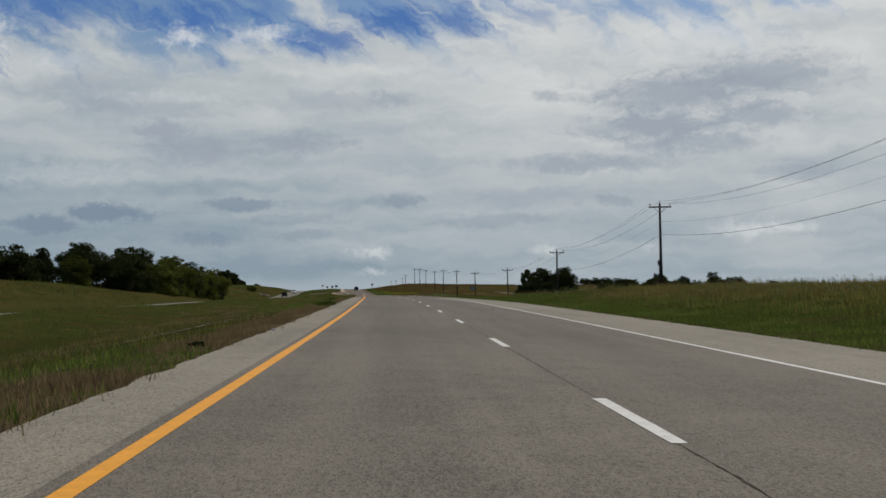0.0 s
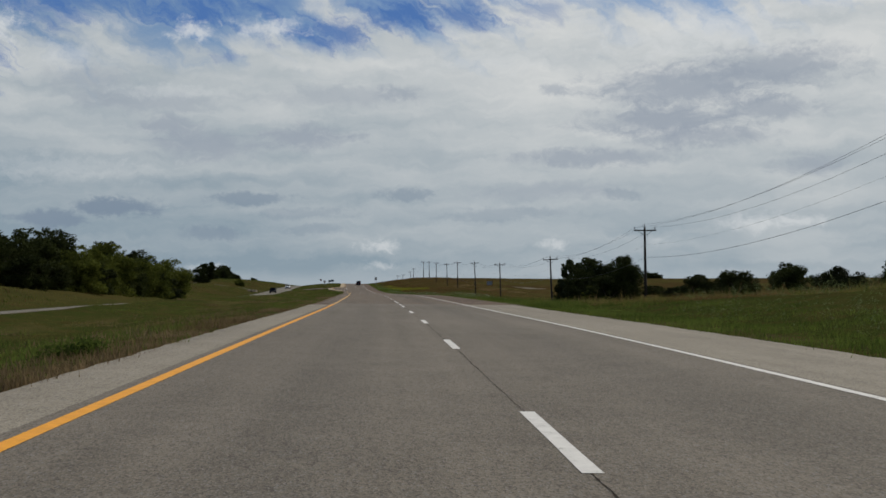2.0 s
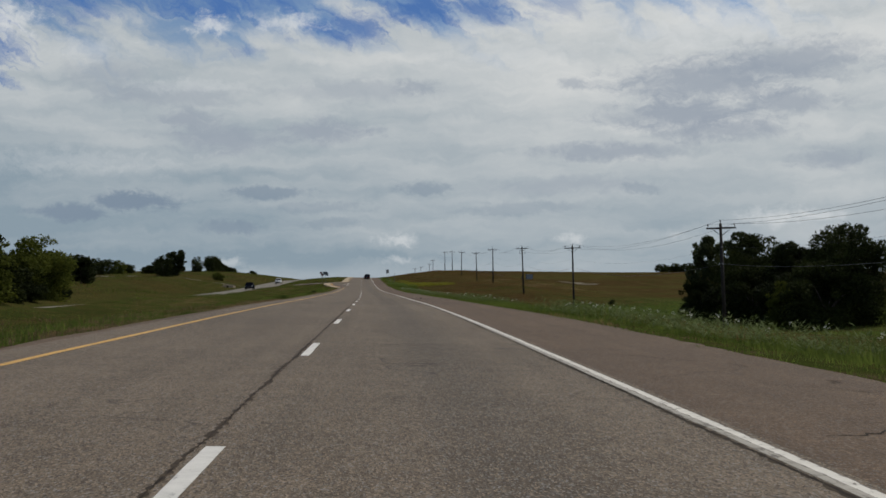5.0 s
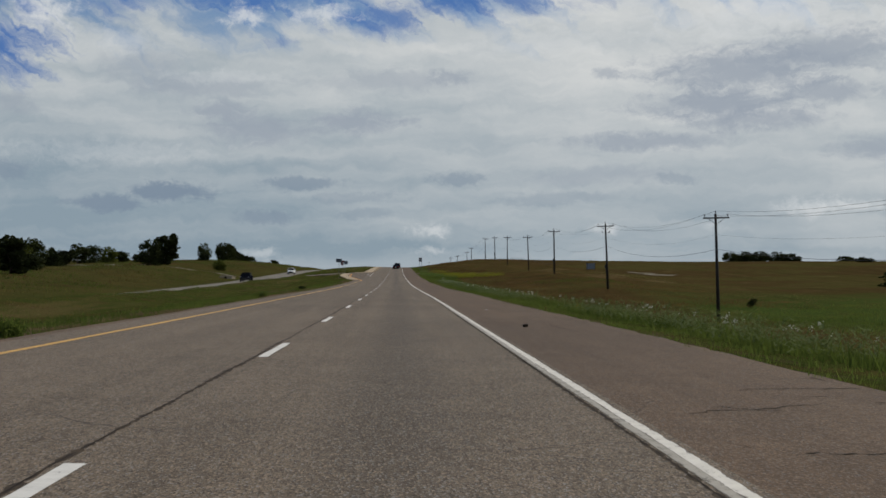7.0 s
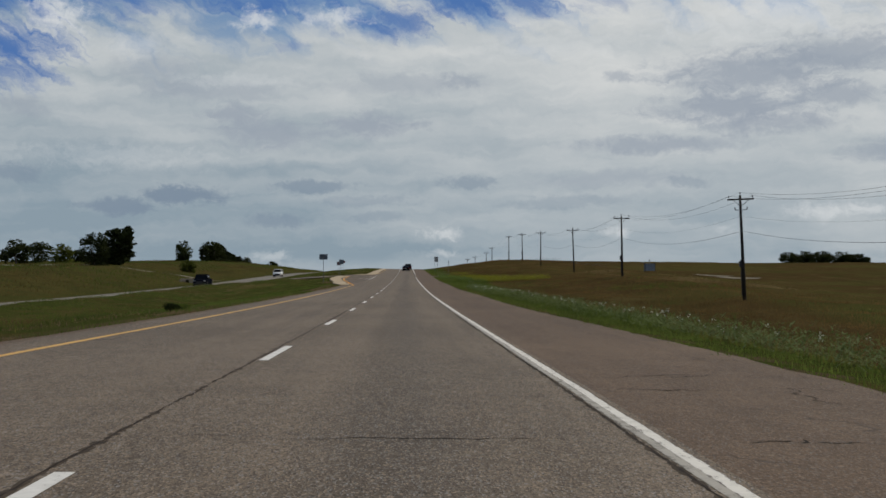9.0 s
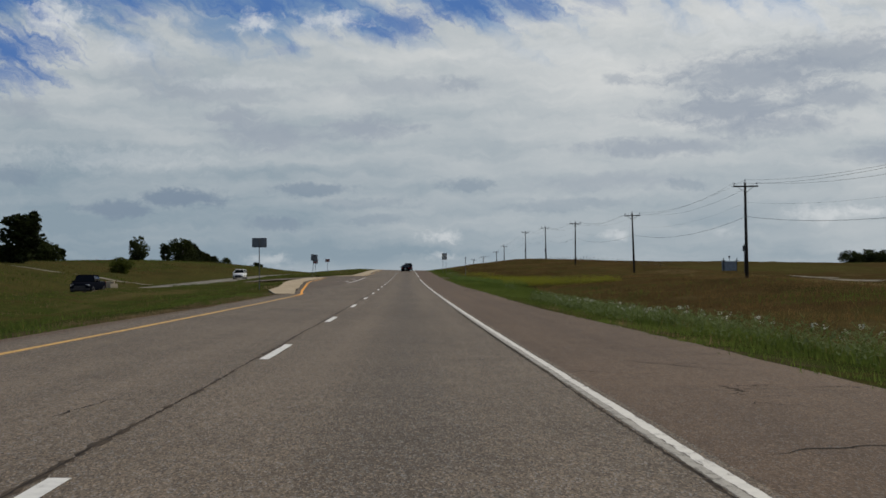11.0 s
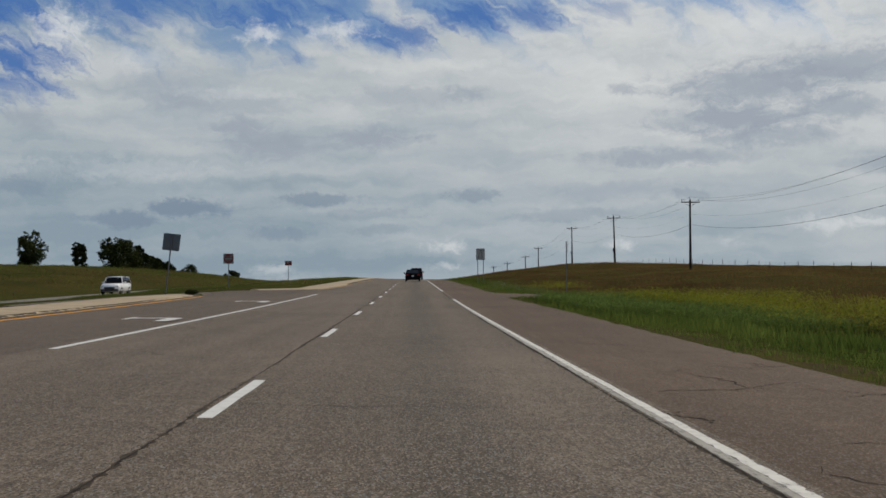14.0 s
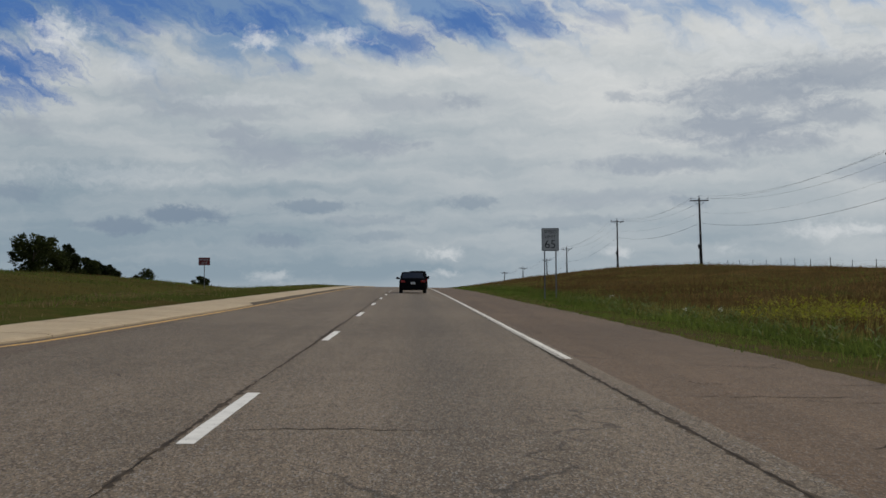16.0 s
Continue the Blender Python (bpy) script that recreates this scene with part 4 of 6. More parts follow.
# ------------------------------------------------------------------ kerbed concrete islands in the median
def island(s0, s1, inner, outer, label):
    """A low sloping concrete apron with a rounded kerb face along the pavement, cast in bays."""
    bays = np.arange(s0, s1 + 0.1, 4.5)
    low = lambda s: np.interp(s, [399, 406, 425, 486, 490, 504, 512], [0.15, 0.28, 0.5, 0.68, 0.6, 0.35, 0.5])
    root = new("median_kerb")
    tagged(root, label, "kerb", kind="structure")
    for i in range(len(bays) - 1):
        a, b = bays[i] + 0.02, bays[i + 1] - 0.02
        s = np.linspace(a, b, 4)
        pi_, po = inner(s), outer(s)
        prof = np.array([[0.0, -0.05], [0.0, 0.06], [0.06, 0.115], [0.16, 0.13], [0.55, 0.15], [1.0, 0.17], [1.0, -0.05]])
        V = []
        for k in range(len(s)):
            lat = pi_[k] + (po[k] - pi_[k]) * prof[:, 0]
            V.extend(on_line(s[k], lat, np.where(prof[:, 1] > 0, prof[:, 1] * low(s[k]), prof[:, 1]) - CROSSFALL * lat).tolist())
        m = len(prof)
        F = [[k * m + j, k * m + j + 1, (k + 1) * m + j + 1, (k + 1) * m + j] for k in range(len(s) - 1) for j in range(m - 1)]
        F += [list(range(m))[::-1], [(len(s) - 1) * m + j for j in range(m)]]
        mesh_object("kerb_bay", V, F, M_SAND, parent=root)
    return root


inner1 = lambda s: np.interp(s, [399.5, 402, 411, 421, 432, 441, 453, 487], [-3.85, -4.05, -4.75, -5.5, -6.3, -7.02, -7.8, -8.5])
island(399.5, 488, inner1, lambda s: inner1(s) - np.interp(s, [399.5, 409, 419, 430, 440, 478, 488], [1.05, 1.75, 1.5, 1.6, 1.75, 1.7, 0.5]), "sandy concrete kerb apron with dirt along the turn lane")
inner2 = lambda s: turn_edge(s) - 0.02
island(504, 700, inner2, lambda s: inner2(s) - np.interp(s, [504, 509, 515, 530, 600], [0.5, 1.3, 1.65, 1.95, 1.8]), "sandy concrete kerb apron past the junction")

def soil_line(s0, s1, lat, seed, wide=1.0, label="dark soil and litter washed along the kerb foot"):
    """Washed-in soil and litter along an edge."""
    rng = np.random.default_rng(seed)
    n = int((s1 - s0) / 0.25)
    s = np.linspace(s0, s1, n)
    c = lat(s) - 0.02
    a, b = (rng.uniform(0.0, 0.07, n) + 0.03 * np.sin(s * 0.9)) * min(wide, 2), wide * rng.uniform(0.02, 0.16, n) * (0.7 + 0.5 * np.sin(s * 0.37))
    top = np.interp(s, [130, 402, 425, 500, 512], [0.02, 0.012, 0.03, 0.03, 0.04])
    V = np.concatenate([on_line(s, c - b, top + 0.05 - CROSSFALL * c), on_line(s, c + 0.02, top - CROSSFALL * c), on_line(s, c + 0.05 + a, 0.003 - CROSSFALL * c)])
    i = np.arange(n - 1)
    F = np.concatenate([np.stack([i + k * n, i + (k + 1) * n, i + (k + 1) * n + 1, i + k * n + 1], -1) for k in (0, 1)])
    ob = mesh_object("kerb_soil", V, F.tolist(), M_SOIL)
    tagged(ob, label, "soil", kind="stuff")


soil_line(400.5, 487, inner1, 61)
soil_line(535, 640, inner2, 62)

# ------------------------------------------------------------------ pole line
WIRE_TOPS = []


def utility_pole(s, lat, top_rel, lean=0.0, riser=False, extra=False):
    lat = lat - 9.6 * math.sin(radians(lean))
    base = land_point(s, lat)
    top = on_line(s, lat, top_rel)[2]
    h = max(float(top) - base.z, 8.4 if s < 740 else 4.5)
    _, _, _, th = line_at(s)
    root = new("utility_pole")
    root.matrix_basis = Matrix.Translation(base) @ Matrix.Rotation(float(th), 4, "Z") @ Matrix.Rotation(radians(lean), 4, "Y")
    tagged(root, "dark weathered wooden utility pole with a crossarm in rough grass", "utility pole", group="roadside pole line")
    part("shaft", rod((0, 0, -0.6), (0, 0, h - 0.15), 0.17, 0.105, 14), M_WOOD, root, smooth=True)
    arm_z = h - 0.52
    part("crossarm", box(2.35, 0.1, 0.13, (0, -0.15, arm_z), 0.012), M_WOOD, root)
    for sx in (-1, 1):
        part("brace", rod((sx * 0.72, -0.19, arm_z - 0.05), (0, -0.13, arm_z - 0.62), 0.022, None, 6), M_WOOD, root)
    tips = []
    for px, pz in ((-1.05, arm_z + 0.07), (1.05, arm_z + 0.07), (0.0, h - 0.15)):
        pin = rod((px, -0.15 if px else 0, pz), (px, -0.15 if px else 0, pz + 0.13), 0.016, None, 6)
        bell = rod((px, -0.15 if px else 0, pz + 0.11), (px, -0.15 if px else 0, pz + 0.26), 0.062, 0.038, 10)
        part("insulator", join(pin, bell), M_CERAMIC, root, "brown porcelain pin insulator")
        tips.append(Vector((px, -0.15 if px else 0, pz + 0.25)))
    part("bracket", box(0.12, 0.16, 0.1, (-0.02, -0.17, h - 2.0), 0.01), M_STEEL, root)
    part("clamp", box(0.1, 0.14, 0.14, (0, -0.16, h - 3.3), 0.012), M_STEEL, root)
    tips += [Vector((0, -0.2, h - 2.0)), Vector((0, -0.22, h - 3.3))]
    if riser:
        bm = join(rod((-0.2, 0, 0.4), (-0.2, 0, h - 5.8), 0.035, None, 6), box(0.2, 0.18, 0.5, (-0.25, -0.05, h - 6.2), 0.02))
        part("riser_loop", bm, M_WIRE, root, "black cable riser with a small box")
    if extra:
        part("lower_arm", box(1.1, 0.07, 0.06, (0.0, -0.15, h - 1.45), 0.008), M_STEEL, root)
        for sx in (-1, 1):
            part("lower_insulator", rod((sx * 0.5, -0.15, h - 1.45), (sx * 0.55, -0.15, h - 1.2), 0.03, 0.05, 8), M_CERAMIC, root)
    WIRE_TOPS.append([root.matrix_basis @ t for t in tips])
    return root


POLES = ((-76, 25.2, 9.6), (-12, 25.6, 9.6), (52, 26.0, 9.6), (116, 26.4, 9.5), (180, 26.9, 6.5), (244, 28.0, 5.2), (319, 30.1, 6.6), (379.5, 31.3, 8.2), (445, 33.0, 9.3),
         (509, 35.0, 9.25), (574, 36.1, 10.1), (636, 37.4, 11.1), (702, 39.2, 12.2), (749, 36.5, 9.0), (790, 37.0, 7.7), (820, 34.0, 3.2), (870, 33.0, 1.0))
for k, (s, lat, top) in enumerate(POLES):
    utility_pole(s, lat, top, lean=(0.4, -0.5, 0.2, -0.5, -0.3, -1.8, -1.1, -2.0, -0.6, -1.7, 0.3, -1.4, -0.6, -0.4, -0.8, 0.3, 0.2)[k], riser=k in (3, 7, 8, 11, 12), extra=k in (7,))


def wire(index, sag, radius, label):
    """One conductor hung from pole to pole."""
    pts = []
    for a, b in zip(WIRE_TOPS[:-1], WIRE_TOPS[1:]):
        p, q = a[index], b[index]
        for u in np.linspace(0, 1, 15)[:-1]:
            pts.append(p.lerp(q, u) - Vector((0, 0, sag * 4 * u * (1 - u))))
    pts.append(WIRE_TOPS[-1][index])
    n, V, F = len(pts), [], []
    for i, p in enumerate(pts):
        d = (pts[min(i + 1, n - 1)] - pts[max(i - 1, 0)]).normalized()
        side = d.cross(Vector((0, 0, 1))).normalized()
        up = side.cross(d)
        for k in range(5):
            a = 2 * math.pi * k / 5
            V.append(p + side * math.cos(a) * radius + up * math.sin(a) * radius)
    for i in range(n - 1):
        for k in range(5):
            F.append([i * 5 + k, i * 5 + (k + 1) % 5, (i + 1) * 5 + (k + 1) % 5, (i + 1) * 5 + k])
    ob = mesh_object("overhead_wire", [tuple(v) for v in V], F, M_WIRE, smooth=True)
    tagged(ob, label, "power line", group="overhead wires")


wire(0, 1.15, 0.009, "thin dark power wire sagging between wooden poles")
wire(1, 1.25, 0.009, "thin dark power wire sagging between wooden poles")
wire(2, 1.1, 0.009, "thin dark power wire on the pole tops")
wire(3, 1.0, 0.005, "very thin neutral wire below the crossarms")
wire(4, 1.05, 0.014, "thicker black telephone cable below the power wires")


# ------------------------------------------------------------------ trees
def leaf_cloud(centres, radii, counts, size, seed, flatten=0.8):
    """Many small folded leaves gathered in clumps round the given centres."""
    rng = np.random.default_rng(seed)
    P = []
    for c, r, n in zip(centres, radii, counts):
        d = rng.normal(0, 1, (n, 3))
        d /= np.linalg.norm(d, axis=1)[:, None]
        rad = r * rng.uniform(0.35, 1.0, n) ** 0.55
        P.append(np.asarray(c) + d * rad[:, None] * np.array([1, 1, flatten]) * rng.normal(1, 0.12, (n, 1)))
    P = np.concatenate(P)
    n = len(P)
    a = rng.normal(0, 1, (n, 3))
    a /= np.linalg.norm(a, axis=1)[:, None]
    b = np.cross(a, rng.normal(0, 1, (n, 3)))
    b /= np.linalg.norm(b, axis=1)[:, None]
    k = (size * rng.uniform(0.6, 1.35, n))[:, None]
    nrm = np.cross(a, b) * k * 0.18
    V = np.stack([P - a * k, P + b * k * 0.55 + nrm, P + a * k, P - b * k * 0.55 + nrm], 1).reshape(-1, 3)
    i = np.arange(n) * 4
    F = np.stack([i, i + 1, i + 2, i + 3], -1)
    return V, F


def limbs(points, base_r, seed, height):
    """Tapered trunk and limbs that run from the foot to the clump centres."""
    rng = np.random.default_rng(seed)
    bms = []
    fork = Vector((rng.normal(0, 0.15), rng.normal(0, 0.15), height * 0.32))
    bms.append(rod((0, 0, -0.3), fork, base_r * 1.25, base_r * 0.85, 9))
    for p in points:
        p = Vector(p)
        mid = fork.lerp(p, 0.5) + Vector((rng.normal(0, 0.2), rng.normal(0, 0.2), rng.uniform(0, 0.4)))
        bms.append(rod(fork - Vector((0, 0, 0.12)), mid, base_r * 0.5, base_r * 0.28, 6))
        bms.append(rod(mid, p, base_r * 0.28, base_r * 0.08, 5))
    return join(*bms)


def tree_template(seed, height, width, leaf, mat, clear=0.22, clumps=26, leaves=190, label="", category="tree", shape="round"):
    rng = np.random.default_rng(seed)
    centres, radii = [], []
    zc, hz = height * (1 + clear) / 2, height * (1 - clear) / 2
    while len(centres) < clumps:
        p = rng.uniform(-1, 1, 3)
        reach = math.sqrt(1 - max(p[2], 0) ** 2) if p[2] > 0 else 1.0 + 0.12 * p[2]
        r = math.hypot(p[0], p[1]) / reach
        if r > 1 or (r < 0.3 and p[2] < 0.6):
            continue
        if shape == "cone":
            f = (1 - (p[2] + 1) / 2) * 0.9 + 0.14
            c = np.array([p[0] * width / 2 * f, p[1] * width / 2 * f, zc + p[2] * hz * 0.92])
            rr = width * 0.17 * (0.55 + f)
        else:
            c = np.array([p[0] * width / 2 * 0.82, p[1] * width / 2 * 0.82, zc + p[2] * hz * 0.86])
            rr = width * (rng.uniform(0.07, 0.14) if shape == "loose" else rng.uniform(0.11, 0.2))
        centres.append(c)
        radii.append(rr)
    # stray twigs that break the outline
    for k in range(clumps // 2 if shape != "loose" else 0):
        d = rng.normal(0, 1, 3)
        d[2] = abs(d[2]) * 0.8
        d /= np.linalg.norm(d)
        f = (0.86, 0.42)[shape == "cone"]
        centres.append(np.array([d[0] * width / 2 * f, d[1] * width / 2 * f, zc + d[2] * hz * 0.95]))
        radii.append(width * rng.uniform(0.04, 0.08))
    counts = [max(12, int(leaves * (r / (width * 0.15)) ** 2)) for r in radii]
    root = new("tree" if category == "tree" else "bush")
    tagged(root, label, category)
    V, F = leaf_cloud(centres, radii, counts, leaf, seed + 1)
    mesh_object("crown", V, F.tolist(), mat, parent=root)
    pick = [centres[i] for i in rng.permutation(clumps)[:8]]
    part("trunk", limbs(pick, height * 0.018 + 0.05, seed, height if shape != "bush" else height * 0.5), M_BARK, root, smooth=True)
    return root


L_OAK = "dark green broadleaf tree standing in rough grass"
L_LIGHT = "lighter green rounded tree standing in rough grass"
L_CEDAR = "dark evergreen tree with a ragged upright crown"
L_BUSH = "dense dark green thicket bush down to the grass"
FORMS = {  # seed, height, width, material, clear stem, clumps, label, category, shape
    "oak_a": (11, 9.5, 8.0, M_LEAF, 0.0, 44, L_OAK, "tree", "round"),
    "oak_b": (23, 9.0, 7.0, M_LEAF, 0.0, 40, L_OAK, "tree", "round"),
    "light_a": (31, 9.0, 7.5, M_LEAF_LIGHT, 0.0, 46, L_LIGHT, "tree", "round"),
    "light_b": (47, 8.0, 6.5, M_LEAF_LIGHT, 0.0, 40, L_LIGHT, "tree", "round"),
    "cedar_a": (53, 8.0, 5.5, M_LEAF_DARK, 0.02, 36, L_CEDAR, "tree", "cone"),
    "cedar_b": (67, 8.0, 4.2, M_LEAF_DARK, 0.06, 34, L_CEDAR, "tree", "round"),
    "loose": (91, 9.0, 5.0, M_LEAF_GREY, 0.08, 84, "tall loose grey-green tree at the end of the thicket", "tree", "loose"),
    "bush_a": (71, 6.0, 6.5, M_LEAF, 0.0, 36, L_BUSH, "bush", "round"),
    "bush_b": (83, 5.0, 6.0, M_LEAF_DARK, 0.0, 32, L_BUSH, "bush", "round"),
}
FINE = {"near": (0.12, 420), "wood": (0.17, 200), "far": (0.30, 55)}
_made = {}


def plant(kind, s, lat, height, widen=1.0, turn=None, group="", label="", fine="far", sink=0.1):
    rng = random.Random(int(s * 13 + lat * 7))
    seed, h0, w0, mat, clear, clumps, lab, cat, shape = FORMS[kind]
    k = height / h0
    m = Matrix.Translation(land_point(s, lat, -sink * height)) @ Matrix.Rotation(turn if turn is not None else rng.uniform(0, 6.28), 4, "Z") @ Matrix.Diagonal((k * widen, k * widen, k, 1))
    if (kind, fine) in _made:
        ob = copy_thing(_made[kind, fine], Matrix())
    else:
        ob = _made[kind, fine] = tree_template(seed, h0, w0, FINE[fine][0], mat, clear, clumps, FINE[fine][1], lab, cat, shape)
    ob.matrix_basis = m
    if group:
        ob["group"] = group
    if label:
        ob["label"] = label
    return ob


W = "left wood edge"
for kind, s, lat, h, w in (
        ("light_a", 301, -39.5, 8.6, 1.0), ("oak_a", 290, -44, 9.6, 0.95), ("light_b", 279, -40, 8.4, 1.05), ("oak_b", 268, -46, 10.0, 1.0), ("light_a", 257, -43, 9.2, 1.0),
        ("oak_a", 247, -50, 10.4, 0.9), ("light_b", 240, -43.5, 7.6, 1.1), ("oak_b", 231, -49, 9.4, 1.0), ("oak_a", 238, -58, 9.6, 1.0), ("bush_a", 222, -47, 5.0, 1.1),
        ("oak_b", 222, -56, 9.0, 1.0), ("oak_a", 255, -62, 10.0, 1.0), ("oak_b", 276, -57, 9.5, 1.0), ("cedar_a", 211, -60, 7.4, 1.1), ("bush_a", 203, -62, 4.6, 1.2),
        ("oak_b", 196, -68, 5.6, 1.2), ("cedar_b", 184, -66, 8.4, 1.0), ("bush_a", 190, -74, 5.2, 1.3), ("oak_a", 205, -76, 6.4, 1.1), ("bush_b", 291, -37.5, 2.6, 1.0), ("oak_a", 175, -74, 6.5, 1.1),
        ("light_a", 306, -47, 7.0, 1.0), ("cedar_a", 318, -48, 6.2, 1.1)):
    plant(kind, s, lat, h, w * 1.2, group=W, fine="wood")
for kind, s, lat, h, w in (
        ("light_b", 296, -40.5, 6.4, 1.0), ("bush_a", 285, -39.5, 5.2, 1.1), ("light_a", 273, -41, 6.6, 1.0), ("bush_a", 263, -41.5, 5.6, 1.1), ("light_b", 251, -42.5, 6.8, 1.0), ("bush_a", 246, -43.5, 5.4, 1.2),
        ("light_a", 235, -45, 6.6, 1.1), ("oak_a", 226, -50, 7.6, 1.0), ("bush_a", 228, -46, 4.6, 1.2), ("light_b", 214, -55, 6.2, 1.1), ("oak_b", 207, -64, 7.2, 1.1), ("bush_a", 197, -60, 5.4, 1.2), ("oak_a", 190, -66, 7.4, 1.1), ("oak_b", 178, -68, 7.0, 1.2)):
    plant(kind, s, lat, h, w * 1.2, group=W, fine="wood")
plant("bush_b", 310, -38.5, 1.9, 0.9)
for kind, s, lat, h, w in (
        ("light_b", 336, -47, 6.2, 1.0), ("oak_a", 352, -52, 6.0, 1.0), ("bush_a", 390, -60, 4.6, 1.2), ("cedar_b", 397, -57, 6.2, 1.1), ("bush_b", 421, -63, 3.6, 1.3), ("light_b", 436, -68, 4.6, 1.2),
        ("oak_b", 452, -75, 6.2, 1.0), ("oak_a", 472, -77, 6.3, 1.0), ("cedar_a", 497, -80, 4.6, 1.2), ("bush_b", 520, -84, 3.6, 1.3), ("oak_b", 548, -88, 5.6, 1.2), ("oak_a", 566, -88, 5.2, 1.2), ("light_b", 583, -88, 4.8, 1.2), ("bush_a", 600, -88, 3.4, 1.3),
        ("oak_a", 505, -58.5, 6.2, 0.85), ("cedar_b", 521, -57.5, 8.6, 1.05), ("bush_a", 528, -62, 3.0, 1.0), ("bush_b", 548, -66, 2.2, 0.8), ("oak_b", 580, -73, 5.0, 1.0), ("bush_a", 592, -76, 4.2, 1.2), ("cedar_b", 607, -77, 3.2, 1.0), ("bush_b", 566, -74, 3.0, 1.2)):
    plant(kind, s, lat, h * 1.15, w * 1.2, group="trees along the left hill")
for kind, s, lat, h, w in (
        ("light_b", 534, -46, 2.5, 1.5), ("light_b", 541, -47.5, 2.4, 1.6), ("light_a", 552, -49, 1.8, 1.5),
        ("oak_b", 648, -68.8, 6.6, 0.85), ("bush_b", 645, -68.2, 2.6, 0.9), ("cedar_b", 670, -66.4, 5.6, 0.95), ("oak_a", 722, -72, 7.8, 1.15), ("oak_b", 735, -73, 8.0, 1.2), ("cedar_a", 746, -72, 7.0, 1.2),
        ("bush_a", 757, -71, 4.4, 1.1), ("bush_b", 766, -70, 3.8, 1.2), ("bush_b", 778, -70, 2.4, 1.1), ("oak_a", 831, -74, 4.8, 1.1), ("bush_b", 822, -74.5, 2.4, 1.0), ("bush_a", 886, -68, 4.4, 1.1), ("bush_b", 879, -67.5, 2.2, 1.0)):
    plant(kind, s, lat, h * 1.12, w * 1.1, group="trees on the far left hill")
RB = "roadside thicket by the pole line"
for kind, s, lat, h, w in (
        ("loose", 283, 39.0, 9.2, 0.9), ("loose", 279, 41.5, 9.6, 0.9), ("oak_b", 274, 41.5, 8.2, 0.95), ("bush_a", 280, 36.8, 3.8, 0.95), ("oak_a", 274, 38.5, 6.8, 0.85), ("bush_b", 268, 36.5, 3.8, 1.1), ("oak_b", 270, 43, 7.4, 0.9), ("cedar_b", 262, 41, 7.4, 1.1), ("bush_a", 263, 37, 5.0, 1.1),
        ("oak_a", 257, 43.0, 8.2, 0.85), ("bush_b", 256, 39, 4.4, 1.2), ("oak_b", 250, 41.5, 7.8, 0.85), ("bush_a", 249, 38.5, 5.0, 1.2), ("oak_b", 278, 43, 6.2, 0.9), ("light_b", 254, 36.5, 3.6, 0.9)):
    plant(kind, s, lat, h * (1.22 if s < 268 else 1.2), w, group=RB, fine="near")
for kind, s, lat, h, w in (
        ("bush_b", 219, 40.5, 2.8, 1.1), ("bush_a", 212, 42, 4.2, 1.2), ("oak_b", 205, 44, 4.6, 1.2), ("bush_a", 198, 42.5, 4.4, 1.3), ("oak_a", 191, 46, 5.0, 1.1), ("bush_a", 185, 44.5, 4.2, 1.2),
        ("bush_b", 178, 47, 3.8, 1.3), ("oak_b", 171, 49, 4.4, 1.1), ("bush_a", 164, 50, 3.4, 1.2), ("bush_b", 154, 52, 2.4, 1.2)):
    plant(kind, s, lat, h, w, group="long thicket behind the bank", fine="near")
for kind, s, lat, h, w in (
        ("oak_a", 406, 119, 4.6, 1.1), ("bush_a", 402, 125, 2.6, 1.3), ("bush_a", 294, 97, 4.0, 1.5), ("oak_b", 289, 101, 4.4, 1.3), ("bush_a", 284, 106, 3.8, 1.6), ("bush_b", 262, 112, 2.8, 1.6), ("bush_a", 420, 92, 3.6, 1.5), ("bush_a", 412, 98, 3.2, 1.6),
        ("oak_a", 712, 146, 5.6, 1.1), ("oak_b", 714, 153, 6.4, 1.2), ("oak_a", 716, 160, 6.2, 1.2), ("oak_b", 714, 167, 6.0, 1.2), ("bush_a", 712, 172, 4.4, 1.3), ("bush_a", 735, 205, 3.6, 1.4), ("bush_b", 640, 175, 2.6, 1.5)):
    plant(kind, s, lat, h, w * 1.5, group="distant trees over the right fields", sink=0.24)
    plant("bush_a", s - 3.0, lat + 1.0, h * 0.75, w * 1.3, group="distant trees over the right fields", sink=0.3)


# ------------------------------------------------------------------ grass and weeds
def tufts(name, s, lat, height, width, blades, mat, seed, label, spread=0.12, lift=0.0):
    """Grass: groups of leaning tapering blades rooted on the land."""
    rng = np.random.default_rng(seed)
    n = len(s)
    ss = np.repeat(s, blades) + rng.normal(0, spread, n * blades)
    ll = np.repeat(lat, blades) + rng.normal(0, spread, n * blades)
    foot = on_line(ss, ll, land(ss, ll) - 0.03 + lift)
    k = len(foot)
    h = np.repeat(height, blades) * rng.uniform(0.5, 1.25, k)
    w = np.repeat(width, blades) * rng.uniform(0.6, 1.3, k)
    a = rng.uniform(0, 2 * math.pi, k)
    side = np.stack([np.cos(a), np.sin(a), np.zeros(k)], -1) * w[:, None]
    b = rng.uniform(0, 2 * math.pi, k)
    lean = np.stack([np.cos(b), np.sin(b), np.zeros(k)], -1) * (h * rng.uniform(0.1, 0.6, k))[:, None]
    up = np.stack([np.zeros(k), np.zeros(k), h], -1)
    V = np.stack([foot - side * 1.3, foot + side * 1.3, foot + lean + up], 1).reshape(-1, 3)
    i = np.arange(k) * 3
    F = np.stack([i, i + 1, i + 2], -1)
    ob = mesh_object(name, V, F.tolist(), mat)
    return tagged(ob, label, "grass" if "weed" not in name else "weeds", kind="stuff")


